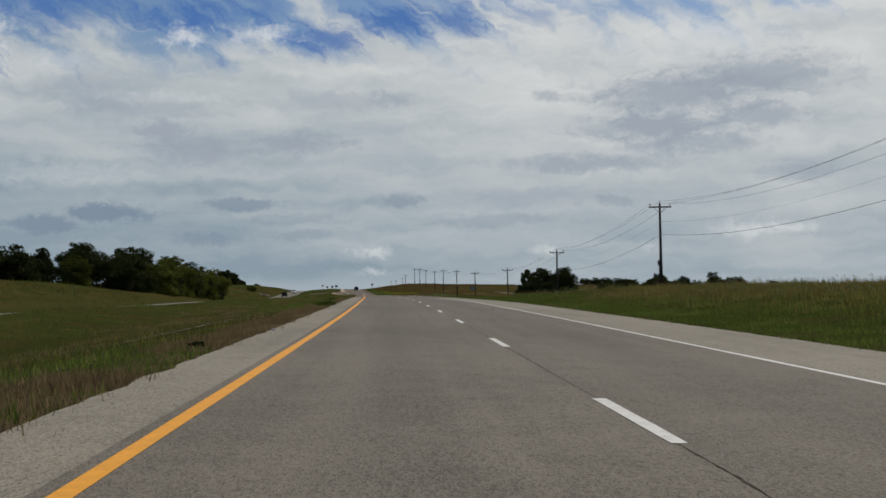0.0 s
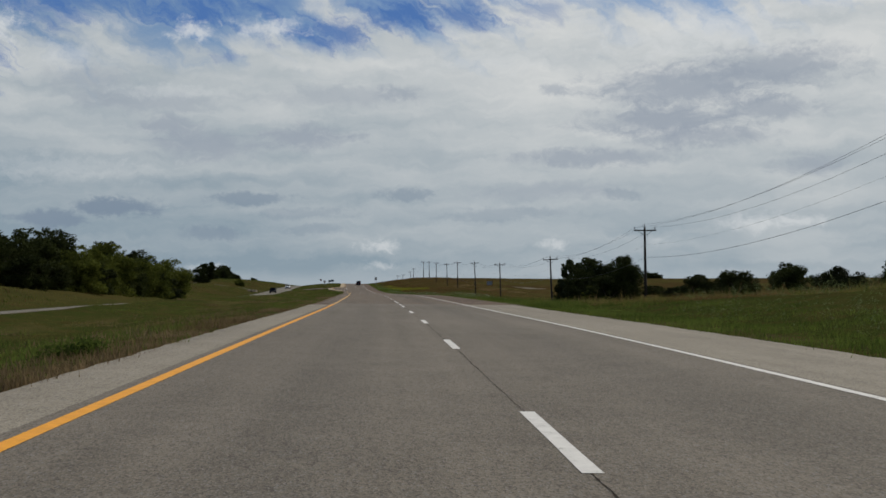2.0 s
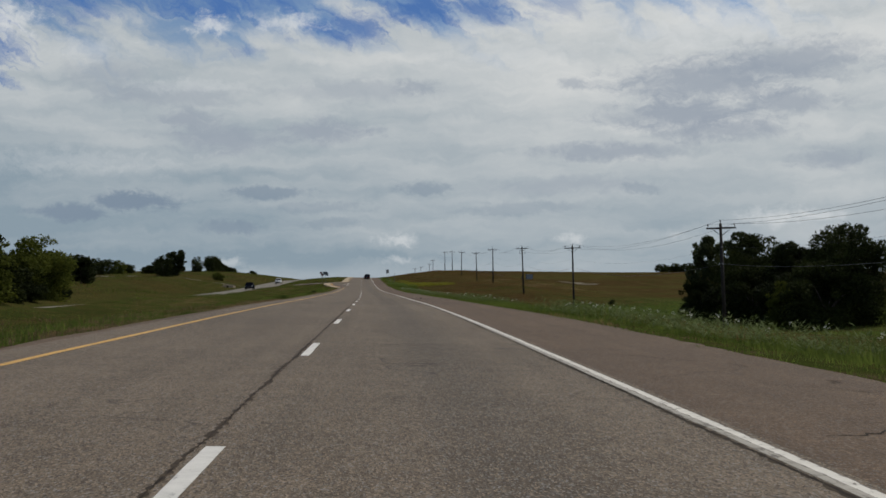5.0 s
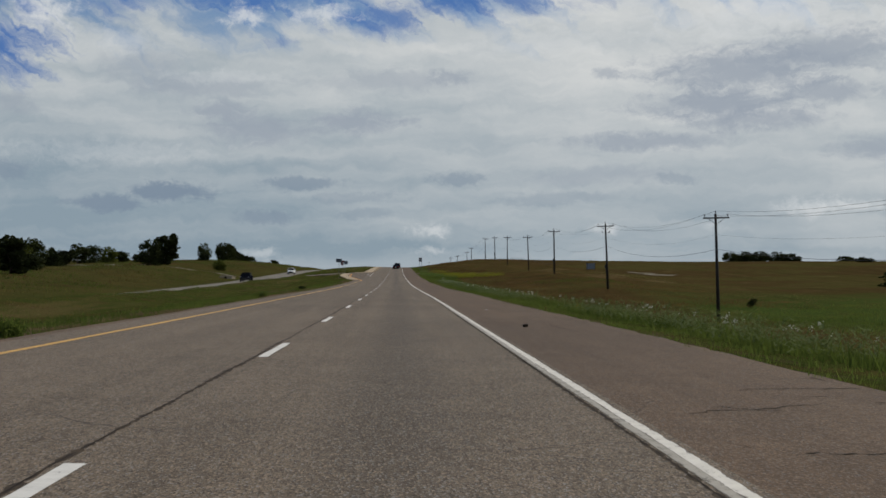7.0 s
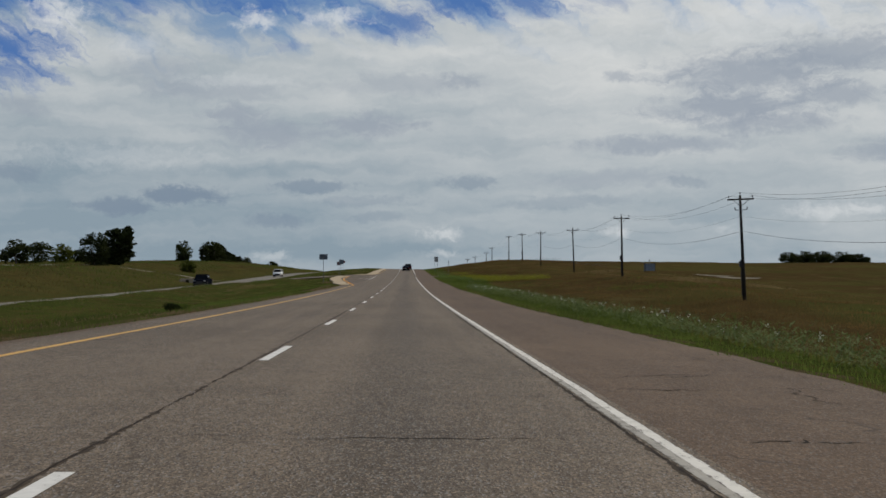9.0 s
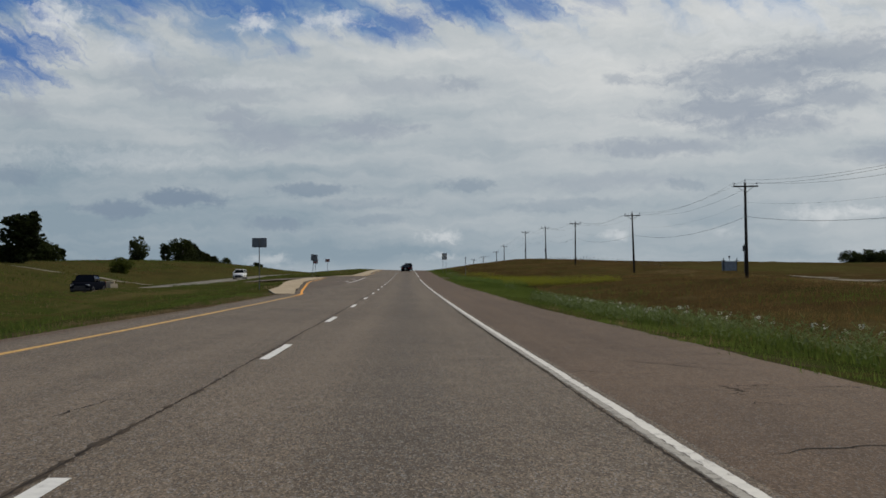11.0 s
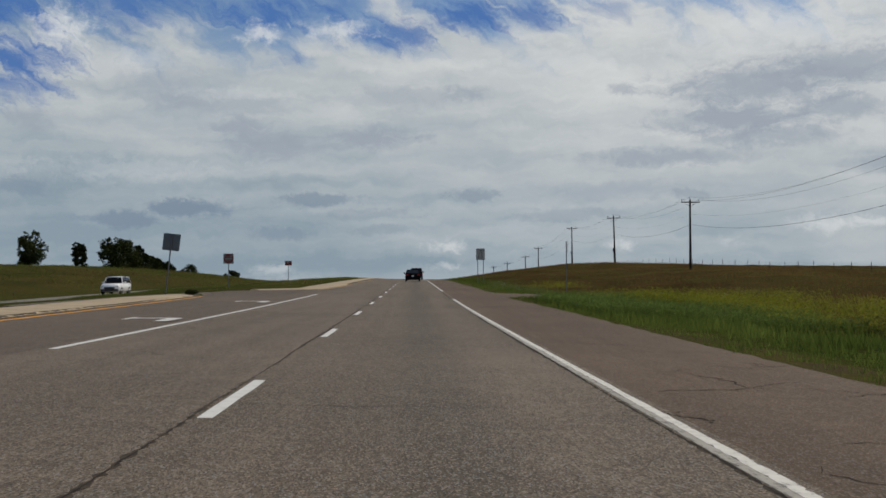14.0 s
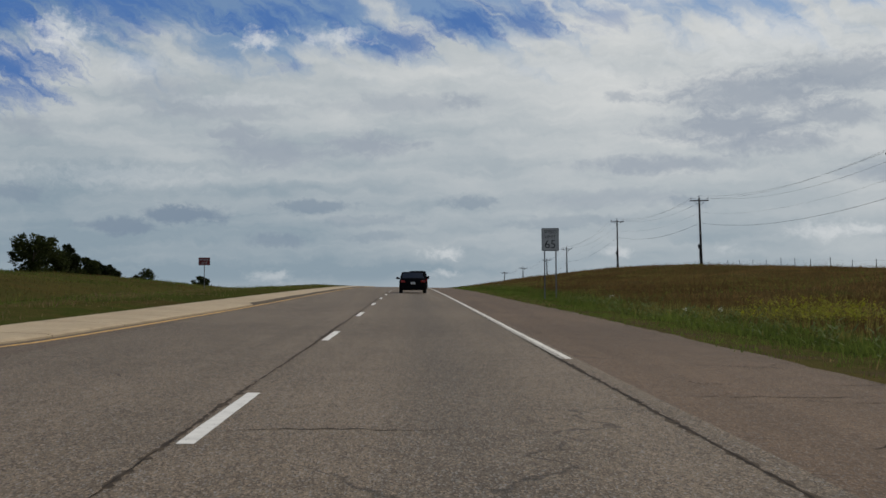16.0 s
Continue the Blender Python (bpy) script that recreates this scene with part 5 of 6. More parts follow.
def patchy(s, lat, scale, level, seed):
    """Keeps the places where a soft pattern is high, so that growth comes in patches."""
    v = np.zeros_like(s)
    rng = np.random.default_rng(seed)
    for k in range(5):
        a = rng.uniform(0, 6.28)
        f = rng.uniform(0.5, 1.6) / scale
        v += np.sin((s * math.cos(a) + lat * math.sin(a) * 2.0) * f + rng.uniform(0, 6.28))
    return v > level


def lumps(s, lat, seed):
    """Growth that rises and falls from clump to clump."""
    v = np.zeros_like(s)
    rng = np.random.default_rng(seed + 50)
    for k in range(7):
        a, f = rng.uniform(0, 6.28), rng.uniform(0.7, 4.5)
        v += np.sin((s * math.cos(a) + lat * math.sin(a)) * f + rng.uniform(0, 6.28))
    return np.clip(0.95 + 0.28 * v, 0.35, 2.1)


def scatter(count, s0, s1, l0, l1, seed, near=1.0):
    rng = np.random.default_rng(seed)
    return rng.uniform(s0, s1, count), l0 + (l1 - l0) * rng.uniform(0, 1, count) ** near


def not_side_road(s, l):
    return ~((s > side_near(l) - 0.3) & (s < side_far(l) + 0.3) & (l > 6.5)) & ~((s > 486) & (s < 506) & (l < -5) & (l > -22))


def grow(name, count, s0, s1, l0, l1, h, w, blades, mat, seed, label, near=1.0, patch=None, spread=0.12):
    s, l = scatter(count, s0, s1, l0, l1, seed, near)
    keep = not_side_road(s, l)
    if patch:
        keep &= patchy(s, l, patch[0], patch[1], seed)
    s, l = s[keep], l[keep]
    rng = np.random.default_rng(seed + 1)
    tall = rng.uniform(h[0], h[1], len(s)) * lumps(s, l, seed)
    tufts(name, s, l, tall, np.full(len(s), w), blades, mat, seed + 2, label, spread)


grow("verge_grass", 900, 404, 488, -8.9, -4.9, (0.04, 0.14), 0.01, 8, M_GRASS_BROWN, 120, "dry weeds in the joints of the kerb apron", patch=(4, 2.2), spread=0.2)
# right-hand verge
grow("verge_grass", 24000, 8, 640, 6.7, 9.6, (0.05, 0.13), 0.009, 9, M_GRASS, 101, "short green verge grass along the pavement", 0.9)
grow("dry_edge_grass", 3500, 8, 640, 6.8, 7.7, (0.05, 0.14), 0.012, 6, M_GRASS_DRY, 102, "dry straw-coloured grass at the pavement edge", patch=(6, 0.3))
grow("verge_grass", 20000, 125, 495, 8.6, 14.5, (0.1, 0.3), 0.012, 9, M_GRASS, 103, "tall green roadside grass", patch=(9, -1.8), spread=0.25)
grow("verge_grass", 5000, 125, 640, 8.8, 14, (0.12, 0.32), 0.012, 8, M_GRASS_OLIVE, 140, "olive seeding grass among the green verge", patch=(8, 0.4), spread=0.25)
grow("verge_grass", 3500, 505, 640, 8.4, 11.5, (0.08, 0.24), 0.012, 9, M_GRASS, 156, "green grass along the verge past the junction", patch=(6, -1.6), spread=0.25)
grow("field_grass", 3500, 502, 660, 9.8, 26, (0.1, 0.28), 0.016, 9, M_GRASS_OLIVE, 157, "olive grass on the slope past the junction", patch=(6, -0.6), spread=0.6)
grow("field_grass", 9000, 502, 660, 11.5, 26, (0.1, 0.28), 0.016, 9, M_GRASS_RUST, 158, "rusty grass on the slope past the junction", patch=(5, -0.6), spread=0.6)
grow("verge_grass", 4500, 460, 491.5, 7.4, 15, (0.12, 0.28), 0.012, 9, M_GRASS, 159, "tall bright green grass before the side road", patch=(4, -1.6), spread=0.25)
# the bank at the start: olive and dry above, green below
grow("verge_grass", 9000, 8, 130, 6.45, 13, (0.05, 0.15), 0.011, 9, M_GRASS, 141, "green grass at the foot of the bank", spread=0.25)
grow("field_grass", 11000, 8, 200, 11, 30, (0.12, 0.34), 0.014, 8, M_GRASS_OLIVE, 104, "tall olive seeding grass on the bank", patch=(12, -1.6), spread=0.3)
grow("field_grass", 5000, 8, 200, 10, 34, (0.12, 0.3), 0.014, 8, M_GRASS, 142, "green grass patches on the bank", patch=(9, -0.2), spread=0.35)
grow("field_grass", 5500, 8, 200, 11, 34, (0.2, 0.45), 0.012, 7, M_GRASS_DRY, 105, "dry seeded grass on the bank", patch=(10, 0.3), spread=0.25)
grow("field_grass", 4500, 8, 200, 10.5, 30, (0.1, 0.3), 0.014, 8, M_GRASS_RUST, 143, "rusty brown grass patches on the bank", patch=(7, 0.8), spread=0.25)
# the dry field
grow("field_grass", 28000, 345, 720, 14.5, 50, (0.1, 0.28), 0.016, 9, M_GRASS_RUST, 106, "rusty brown dry field grass", patch=(16, -2.4), spread=1.1)
grow("field_grass", 3500, 400, 700, 13, 40, (0.1, 0.28), 0.016, 8, M_GRASS, 127, "green grass patches on the dry slope", patch=(7, 0.5), spread=1.0)
grow("field_grass", 9000, 190, 420, 11, 40, (0.12, 0.32), 0.016, 8, M_GRASS, 107, "green grass patches in the dry field", patch=(12, 0.2), spread=1.0)
grow("field_grass", 6000, 220, 720, 12.5, 60, (0.1, 0.3), 0.014, 8, M_GRASS_OLIVE, 144, "olive grass patches in the field", patch=(9, 0.7), spread=1.1)
grow("field_grass", 5000, 200, 720, 13, 60, (0.1, 0.26), 0.012, 8, M_GRASS_DRY, 108, "straw-coloured grass patches in the field", patch=(9, 1.5), spread=0.9)
grow("field_grass", 5000, 430, 530, 36, 54, (0.14, 0.3), 0.016, 9, M_GRASS_DRY, 150, "pale straw patches below the ridge", patch=(4, 0.9), spread=0.8)
grow("field_grass", 5000, 255, 345, 14.5, 31, (0.1, 0.28), 0.016, 9, M_GRASS_RUST, 152, "rusty grass along the pole line", patch=(10, -2.0), spread=0.9)
grow("field_grass", 6000, 225, 350, 30, 75, (0.1, 0.26), 0.018, 8, M_GRASS, 153, "green pasture grass in the dip", patch=(14, -2.2), spread=1.2)
# median
grow("median_grass", 7000, 8, 230, -17, -5.4, (0.05, 0.15), 0.012, 9, M_GRASS_BROWN, 154, "brown dry tufts mixed into the median", patch=(2.6, 0.2), spread=0.3)
grow("median_grass", 7000, 8, 230, -20, -5.4, (0.05, 0.16), 0.012, 9, M_GRASS_OLIVE, 155, "olive tufts mixed into the median", patch=(2.4, 0.2), spread=0.3)
grow("verge_grass", 18000, 4, 402, -9.0, -4.75, (0.05, 0.14), 0.009, 9, M_GRASS, 111, "short green grass on the median edge", patch=(4, -0.6))
grow("dry_edge_grass", 9000, 128, 402, -5.9, -4.72, (0.03, 0.09), 0.008, 10, M_GRASS_BROWN, 112, "dry brown grass along the left pavement edge", patch=(3, -0.9), spread=0.2)
grow("dry_edge_grass", 15000, 4, 128, -6.1, -4.74, (0.04, 0.11), 0.0085, 12, M_GRASS_BROWN, 151, "dense dry brown grass along the pale shoulder", patch=(3, -2.2), spread=0.16)
grow("dry_edge_grass", 2500, 4, 402, -5.3, -4.72, (0.05, 0.14), 0.009, 9, M_GRASS, 145, "green tufts over the left pavement edge", patch=(2.5, 1.4))
grow("median_grass", 20000, 4, 640, -24.4, -8.2, (0.05, 0.16), 0.012, 9, M_GRASS, 113, "patchy green grass in the median", patch=(6, -0.6), spread=0.6)
grow("median_grass", 7000, 4, 640, -24.0, -7.0, (0.05, 0.14), 0.013, 8, M_GRASS_BROWN, 114, "dry grass patches in the median", patch=(6, 0.7), spread=0.5)
grow("median_grass", 6000, 4, 640, -24.0, -7.0, (0.05, 0.15), 0.013, 8, M_GRASS_OLIVE, 146, "olive grass patches in the median", patch=(5, 0.6), spread=0.5)
# hillside past the other carriageway
grow("hill_grass", 12000, 100, 820, -80, -37.5, (0.1, 0.35), 0.035, 8, M_GRASS, 115, "green grass on the far hillside", patch=(10, -0.2), spread=1.6)
grow("hill_grass", 9000, 100, 900, -85, -37.5, (0.1, 0.32), 0.035, 8, M_GRASS_OLIVE, 147, "olive grass on the far hillside", patch=(12, -0.2), spread=1.6)
grow("hill_grass", 8000, 100, 900, -85, -37.5, (0.1, 0.32), 0.035, 8, M_GRASS_RUST, 116, "dry grass on the far hillside", patch=(12, 0.2), spread=1.6)


def weeds(name, s, l, height, leaf_mat, head_mat, seed, label, heads=0.16):
    """Leafy upright weeds, some with pale flower heads."""
    rng = np.random.default_rng(seed)
    n = len(s)
    foot = on_line(s, l, land(s, l))
    V, F = leaf_points(foot, height, 9, 0.055, rng)
    ob = mesh_object(name, V, F.tolist(), leaf_mat)
    tagged(ob, label, "weeds", kind="stuff")
    if head_mat:
        some = foot[rng.uniform(0, 1, n) < heads]
        hh = np.repeat(rng.uniform(0.8, 1.1, len(some)) * (height if np.isscalar(height) else np.mean(height)), 1)
        tips = some + np.stack([rng.normal(0, 0.08, len(some)), rng.normal(0, 0.08, len(some)), hh], -1)
        V, F = leaf_cloud(tips, np.full(len(tips), 0.07), np.full(len(tips), 9), 0.028, seed + 4)
        ob = mesh_object(name + "_heads", V, F.tolist(), head_mat)
        tagged(ob, "pale flower heads on roadside weeds", "flowers", kind="stuff")


def leaf_points(foot, height, count, size, rng):
    n = len(foot)
    p = np.repeat(foot, count, 0)
    k = len(p)
    z = rng.uniform(0.15, 1.0, k) * height * np.repeat(rng.uniform(0.55, 1.25, n), count)
    r = (1.1 - z / np.max(height)) * 0.16 + 0.04
    a = rng.uniform(0, 6.28, k)
    c = p + np.stack([np.cos(a) * r, np.sin(a) * r, z], -1)
    d = np.stack([np.cos(a), np.sin(a), rng.normal(0.2, 0.3, k)], -1)
    sidev = np.stack([-np.sin(a), np.cos(a), np.zeros(k)], -1)
    q = (size * rng.uniform(0.7, 1.5, k))[:, None]
    V = np.stack([c - d * q, c + sidev * q * 0.3, c + d * q * 1.9, c - sidev * q * 0.3], 1).reshape(-1, 3)
    i = np.arange(k) * 4
    return V, np.stack([i, i + 1, i + 2, i + 3], -1)


s, l = scatter(6500, 175, 400, 8.3, 12.0, 201, 0.9)
k = patchy(s, l, 12, -0.9, 5)
weeds("roadside_weeds", s[k], l[k], 0.55, M_WEED, M_FLOWER, 202, "leafy green weeds with pale heads along the verge", heads=0.04)
s, l = scatter(1200, 395, 640, 8.2, 10.5, 203)
k = patchy(s, l, 10, 0.2, 6) & not_side_road(s, l)
weeds("roadside_weeds", s[k], l[k], 0.45, M_WEED, M_FLOWER, 204, "leafy green weeds with pale heads along the verge", heads=0.012)
s, l = scatter(3400, 372, 450, 8.0, 11.4, 221, 0.9)
k = patchy(s, l, 6, -0.2, 21)
weeds("roadside_weeds", s[k], l[k], 0.42, M_WEED, M_FLOWER, 222, "feathery grey-green weeds with pale heads along the verge", heads=0.05)
s, l = scatter(8000, 464, 489.8, 7.7, 15, 215)
k = patchy(s, l, 7, -0.9, 17)
weeds("green_weeds", s[k], l[k], 0.42, M_WEEDGREEN, None, 216, "dense bright green weeds beside the side road")
s, l = scatter(5200, 462, 488, 12.5, 25, 205)
k = patchy(s, l, 9, -0.8, 7)
s = np.concatenate([s[k], np.random.default_rng(231).normal(483.5, 3.2, 2200)])
l = np.concatenate([l[k], np.random.default_rng(232).normal(14.3, 1.7, 2200)])
weeds("yellow_weeds", s, l, 0.62, M_YELLOWWEED, None, 206, "yellow-green tall weeds beside the side road")
s, l = np.random.default_rng(207).normal(527, 1.6, 260), np.random.default_rng(208).normal(13.5, 1.1, 260)
k = np.ones(260, bool)
weeds("yellow_weeds", s[k], l[k], 0.6, M_YELLOWWEED, None, 208, "yellow-green weeds on the slope")
s, l = scatter(1600, 30, 130, 9, 24, 209)
k = patchy(s, l, 9, 0.3, 9)
weeds("roadside_weeds", s[k], l[k], 0.6, M_WEED, None, 210, "leafy green weeds on the grassy bank")


def shrub(s, lat, h, w, mat, seed, label):
    rng = np.random.default_rng(seed)
    c = [(rng.normal(0, w * 0.22), rng.normal(0, w * 0.22), h * rng.uniform(0.3, 0.75)) for _ in range(9)]
    V, F = leaf_cloud(c, [w * 0.25] * 9, [150] * 9, 0.03, seed)
    root = new("shrub")
    root.matrix_basis = Matrix.Translation(land_point(s, lat, -0.03))
    tagged(root, label, "shrub", group="low roadside shrubs")
    mesh_object("foliage", V, F.tolist(), mat, parent=root)
    part("stems", join(*[rod((0, 0, -0.05), p, 0.012, 0.005, 5) for p in c[:5]]), M_BARK, root)


for k, (s, lat, h, w) in enumerate(((20.1, -5.35, 0.16, 0.3), (60.5, -5.4, 0.2, 0.5), (57.0, -5.2, 0.28, 0.9), (58.3, -5.0, 0.25, 0.6), (79.8, -5.6, 0.3, 0.8), (66.0, -5.1, 0.16, 0.35),
                                    (321, -6.6, 0.26, 0.6), (324, -6.9, 0.2, 0.5), (238.5, -5.4, 0.3, 0.8), (490.5, -9.6, 0.36, 0.5), (489.3, -9.0, 0.2, 0.4), (280, -5.6, 0.25, 0.7), (356, 9.5, 0.4, 1.0))):
    shrub(s, lat, h, w, M_GRASS if k % 3 else M_LEAF, 300 + k, "low dark green shrub at the pavement edge" if k % 3 else "low dry brown-green shrub in the grass")


# ------------------------------------------------------------------ signs
def text_mesh(body, size, mat, parent, place, label=""):
    cu = bpy.data.curves.new("lettering", "FONT")
    cu.body, cu.size, cu.align_x, cu.align_y, cu.extrude = body, size, "CENTER", "CENTER", 0.001
    tmp = new("lettering", cu)
    bpy.context.view_layer.update()
    me = bpy.data.meshes.new_from_object(tmp.evaluated_get(bpy.context.evaluated_depsgraph_get()))
    bpy.data.objects.remove(tmp)
    me.materials.clear()
    me.materials.append(mat)
    ob = new("lettering", me)
    ob.parent = parent
    ob.matrix_basis = place
    if label:
        tagged(ob, label)
    return ob


def sign_root(name, s, lat, label, turn=0.0, lean=0.0):
    base = land_point(s, lat)
    _, _, _, th = line_at(s)
    root = new(name)
    root.matrix_basis = Matrix.Translation(base) @ Matrix.Rotation(float(th) + radians(turn), 4, "Z") @ Matrix.Rotation(radians(lean), 4, "Y")
    tagged(root, label, "road sign")
    return root, base.z


def rounded_plate(w, h, t, r=0.04):
    bm = bmesh.new()
    vs = []
    for cx, cz, a0 in ((w / 2 - r, h / 2 - r, 0), (-w / 2 + r, h / 2 - r, 90), (-w / 2 + r, -h / 2 + r, 180), (w / 2 - r, -h / 2 + r, 270)):
        for k in range(5):
            a = radians(a0 + k * 22.5)
            vs.append(bm.verts.new((cx + r * math.cos(a), -t / 2, cz + r * math.sin(a))))
    f = bm.faces.new(vs)
    ext = bmesh.ops.extrude_face_region(bm, geom=[f])
    bmesh.ops.translate(bm, vec=(0, t, 0), verts=[v for v in ext["geom"] if isinstance(v, bmesh.types.BMVert)])
    bmesh.ops.recalc_face_normals(bm, faces=bm.faces[:])
    return bm


UPRIGHT = Matrix.Rotation(radians(90), 4, "X")


def sign_height(s, lat, rel, foot):
    return float(on_line(s, lat, rel)[2]) - foot


def back_sign(s, lat, w, h, rel, label, lean=0.0):
    """A sign that faces the other way: bare metal back on one steel post."""
    root, z0 = sign_root("road_sign", s, lat, label, lean=lean)
    c = sign_height(s, lat, rel, z0)
    part("post", box(0.055, 0.055, c + h / 2 + 0.35, (0, 0, (c + h / 2 - 0.45) / 2), 0.006), M_STEEL, root)
    part("plate", rounded_plate(w, h, 0.006), M_SIGNBACK, root, "bare grey aluminium sign back", place=Matrix.Translation((0, 0.035, c)))
    for dz in (-0.32, 0.32):
        part("bolt", rod((0, -0.035, c + dz * h), (0, 0.04, c + dz * h), 0.012, None, 6), M_STEEL, root)


back_sign(418, -8.0, 0.98, 0.64, 3.2, "wide road sign seen from its bare grey back")
back_sign(486, -10.0, 0.80, 0.80, 2.75, "square road sign leaning, seen from its grey back", lean=6.5)


# white sheeting in darker grey: shade of the backlit face put into the colour
M_SIGNGREY = plain("shaded_sign_sheeting", (0.2, 0.2, 0.2), 0.6, 0, 0.2, 3)


def do_not_enter(s, lat, rel):
    root, z0 = sign_root("do_not_enter_sign", s, lat, "square white sign with a red disc on a steel post")
    c = sign_height(s, lat, rel, z0)
    part("post", box(0.055, 0.055, c + 0.7, (0, 0.04, (c + 0.7) / 2 - 0.35), 0.006), M_STEEL, root)
    part("plate", rounded_plate(0.76, 0.76, 0.006), M_SIGNGREY, root, place=Matrix.Translation((0, 0, c)))
    part("disc", rod((0, -0.0035, c), (0, -0.009, c), 0.345, None, 36), M_SIGNRED, root, "red disc")
    part("bar", box(0.52, 0.004, 0.13, (0, -0.012, c), 0.0), M_SIGNGREY, root, "white bar across the disc")
    text_mesh("DO NOT", 0.13, M_SIGNWHITE, root, Matrix.Translation((0, -0.011, c + 0.17)) @ UPRIGHT, "white lettering")
    text_mesh("ENTER", 0.13, M_SIGNWHITE, root, Matrix.Translation((0, -0.011, c - 0.17)) @ UPRIGHT, "white lettering")


do_not_enter(518, -12.1, 2.3)


def wrong_way(s, lat, rel):
    root, z0 = sign_root("wrong_way_sign", s, lat, "small red rectangular sign with white lettering on a post")
    c = sign_height(s, lat, rel, z0)
    part("post", box(0.055, 0.055, c + 0.6, (0, 0.04, (c + 0.6) / 2 - 0.3), 0.006), M_STEEL, root)
    part("plate", rounded_plate(0.92, 0.62, 0.006), M_SIGNRED, root, place=Matrix.Translation((0, 0, c)))
    text_mesh("WRONG", 0.22, M_SIGNWHITE, root, Matrix.Translation((0, -0.006, c + 0.13)) @ UPRIGHT, "white lettering")
    text_mesh("WAY", 0.22, M_SIGNWHITE, root, Matrix.Translation((0, -0.006, c - 0.13)) @ UPRIGHT, "white lettering")


wrong_way(587, -15.0, 2.4)


def speed_limit(s, lat, rel):
    root, z0 = sign_root("speed_limit_sign", s, lat, "white speed limit 65 sign on two steel posts")
    c = sign_height(s, lat, rel, z0)
    for sx in (-0.3, 0.3):
        part("post", box(0.06, 0.06, c + 0.9, (sx, 0.04, (c + 0.9) / 2 - 0.4), 0.006), M_STEEL, root)
    part("plate", rounded_plate(0.92, 1.22, 0.006, 0.05), M_SIGNWHITE, root, place=Matrix.Translation((0, 0, c)))
    for dx, dz, w, h in ((0, 0.575, 0.86, 0.018), (0, -0.575, 0.86, 0.018), (-0.425, 0, 0.018, 1.16), (0.425, 0, 0.018, 1.16)):
        part("border", box(w, 0.004, h, (dx, -0.005, c + dz)), M_SIGNBLACK, root)
    for word, size, dz in (("SPEED", 0.25, 0.4), ("LIMIT", 0.25, 0.15), ("65", 0.62, -0.27)):
        text_mesh(word, size, M_SIGNBLACK, root, Matrix.Translation((0, -0.006, c + dz)) @ UPRIGHT, "black lettering")


speed_limit(554.5, 8.85, 3.0)


def edge_on_sign(s, lat):
    """The side road's sign, turned away so that only its edge shows."""
    root, z0 = sign_root("side_road_sign", s, lat, "side road sign on a steel post, seen nearly edge-on", turn=83)
    c = sign_height(s, lat, 2.5, z0)
    part("post", box(0.05, 0.05, c + 0.7, (0, 0.04, (c + 0.7) / 2 - 0.4), 0.006), M_STEEL, root)
    bm = bmesh.new()
    bmesh.ops.create_circle(bm, cap_ends=True, segments=8, radius=0.36, matrix=Matrix.Rotation(radians(22.5), 4, "Z"))
    ext = bmesh.ops.extrude_face_region(bm, geom=bm.faces[:])
    bmesh.ops.translate(bm, vec=(0, 0, 0.006), verts=[v for v in ext["geom"] if isinstance(v, bmesh.types.BMVert)])
    bmesh.ops.recalc_face_normals(bm, faces=bm.faces[:])
    part("plate", bm, M_SIGNBACK, root, "eight-sided grey sign plate", place=Matrix.Translation((0, -0.02, c)) @ UPRIGHT)


edge_on_sign(491, 9.65)


# ------------------------------------------------------------------ fence
def fence(s0, s1, lat, step, seed, label):
    rng = random.Random(seed)
    root = new("wire_fence")
    root.matrix_basis = Matrix.Translation(land_point(s0, lat(s0)))
    inv = root.matrix_basis.inverted()
    tagged(root, label, "fence")
    tops = []
    s = s0
    while s < s1:
        p = land_point(s, lat(s))
        h = rng.uniform(0.85, 1.1)
        q = p + Vector((rng.uniform(-0.06, 0.06), rng.uniform(-0.06, 0.06), h))
        part("post", rod(inv @ (p - Vector((0, 0, 0.3))), inv @ q, 0.04, 0.032, 6), M_WOOD, root)
        tops.append((inv @ p, h))
        s += step * rng.uniform(0.85, 1.15)
    for frac in (0.35, 0.6, 0.85):
        bms = [rod(a[0] + Vector((0, 0, 0.95 * frac)), b[0] + Vector((0, 0, 0.95 * frac)), 0.006, None, 4) for a, b in zip(tops[:-1], tops[1:])]
        part("strand", join(*bms), M_STEEL, root, "thin barbed wire strand")


fence(30, 140, lambda s: 46.0, 5.0, 1, "old wooden post and wire fence behind the bank")
fence(540, 760, lambda s: 47.0, 5.5, 2, "old wooden post and wire fence along the hilltop")

# ------------------------------------------------------------------ small things
base = land_point(524, 53.5)
shed = new("equipment_shed")
shed.matrix_basis = Matrix.Translation(base) @ Matrix.Rotation(radians(8), 4, "Z")
tagged(shed, "small blue-grey metal equipment box between two posts on the hill", "shed")
part("body", box(1.95, 1.4, 1.45, (0, 0, 0.95), 0.03), M_GREY_PAINT, shed)
part("lid", box(2.1, 1.55, 0.08, (0, 0, 1.71), 0.015), M_GREY_PAINT, shed)
for sx in (-1.1, 1.1):
    part("post", rod((sx, -0.5, -0.4), (sx, -0.5, 2.25), 0.06, None, 7), M_WOOD, shed)
    part("rail", rod((sx - 0.35, -0.5, 1.85), (sx + 0.35, -0.5, 1.85), 0.04, None, 6), M_WOOD, shed)
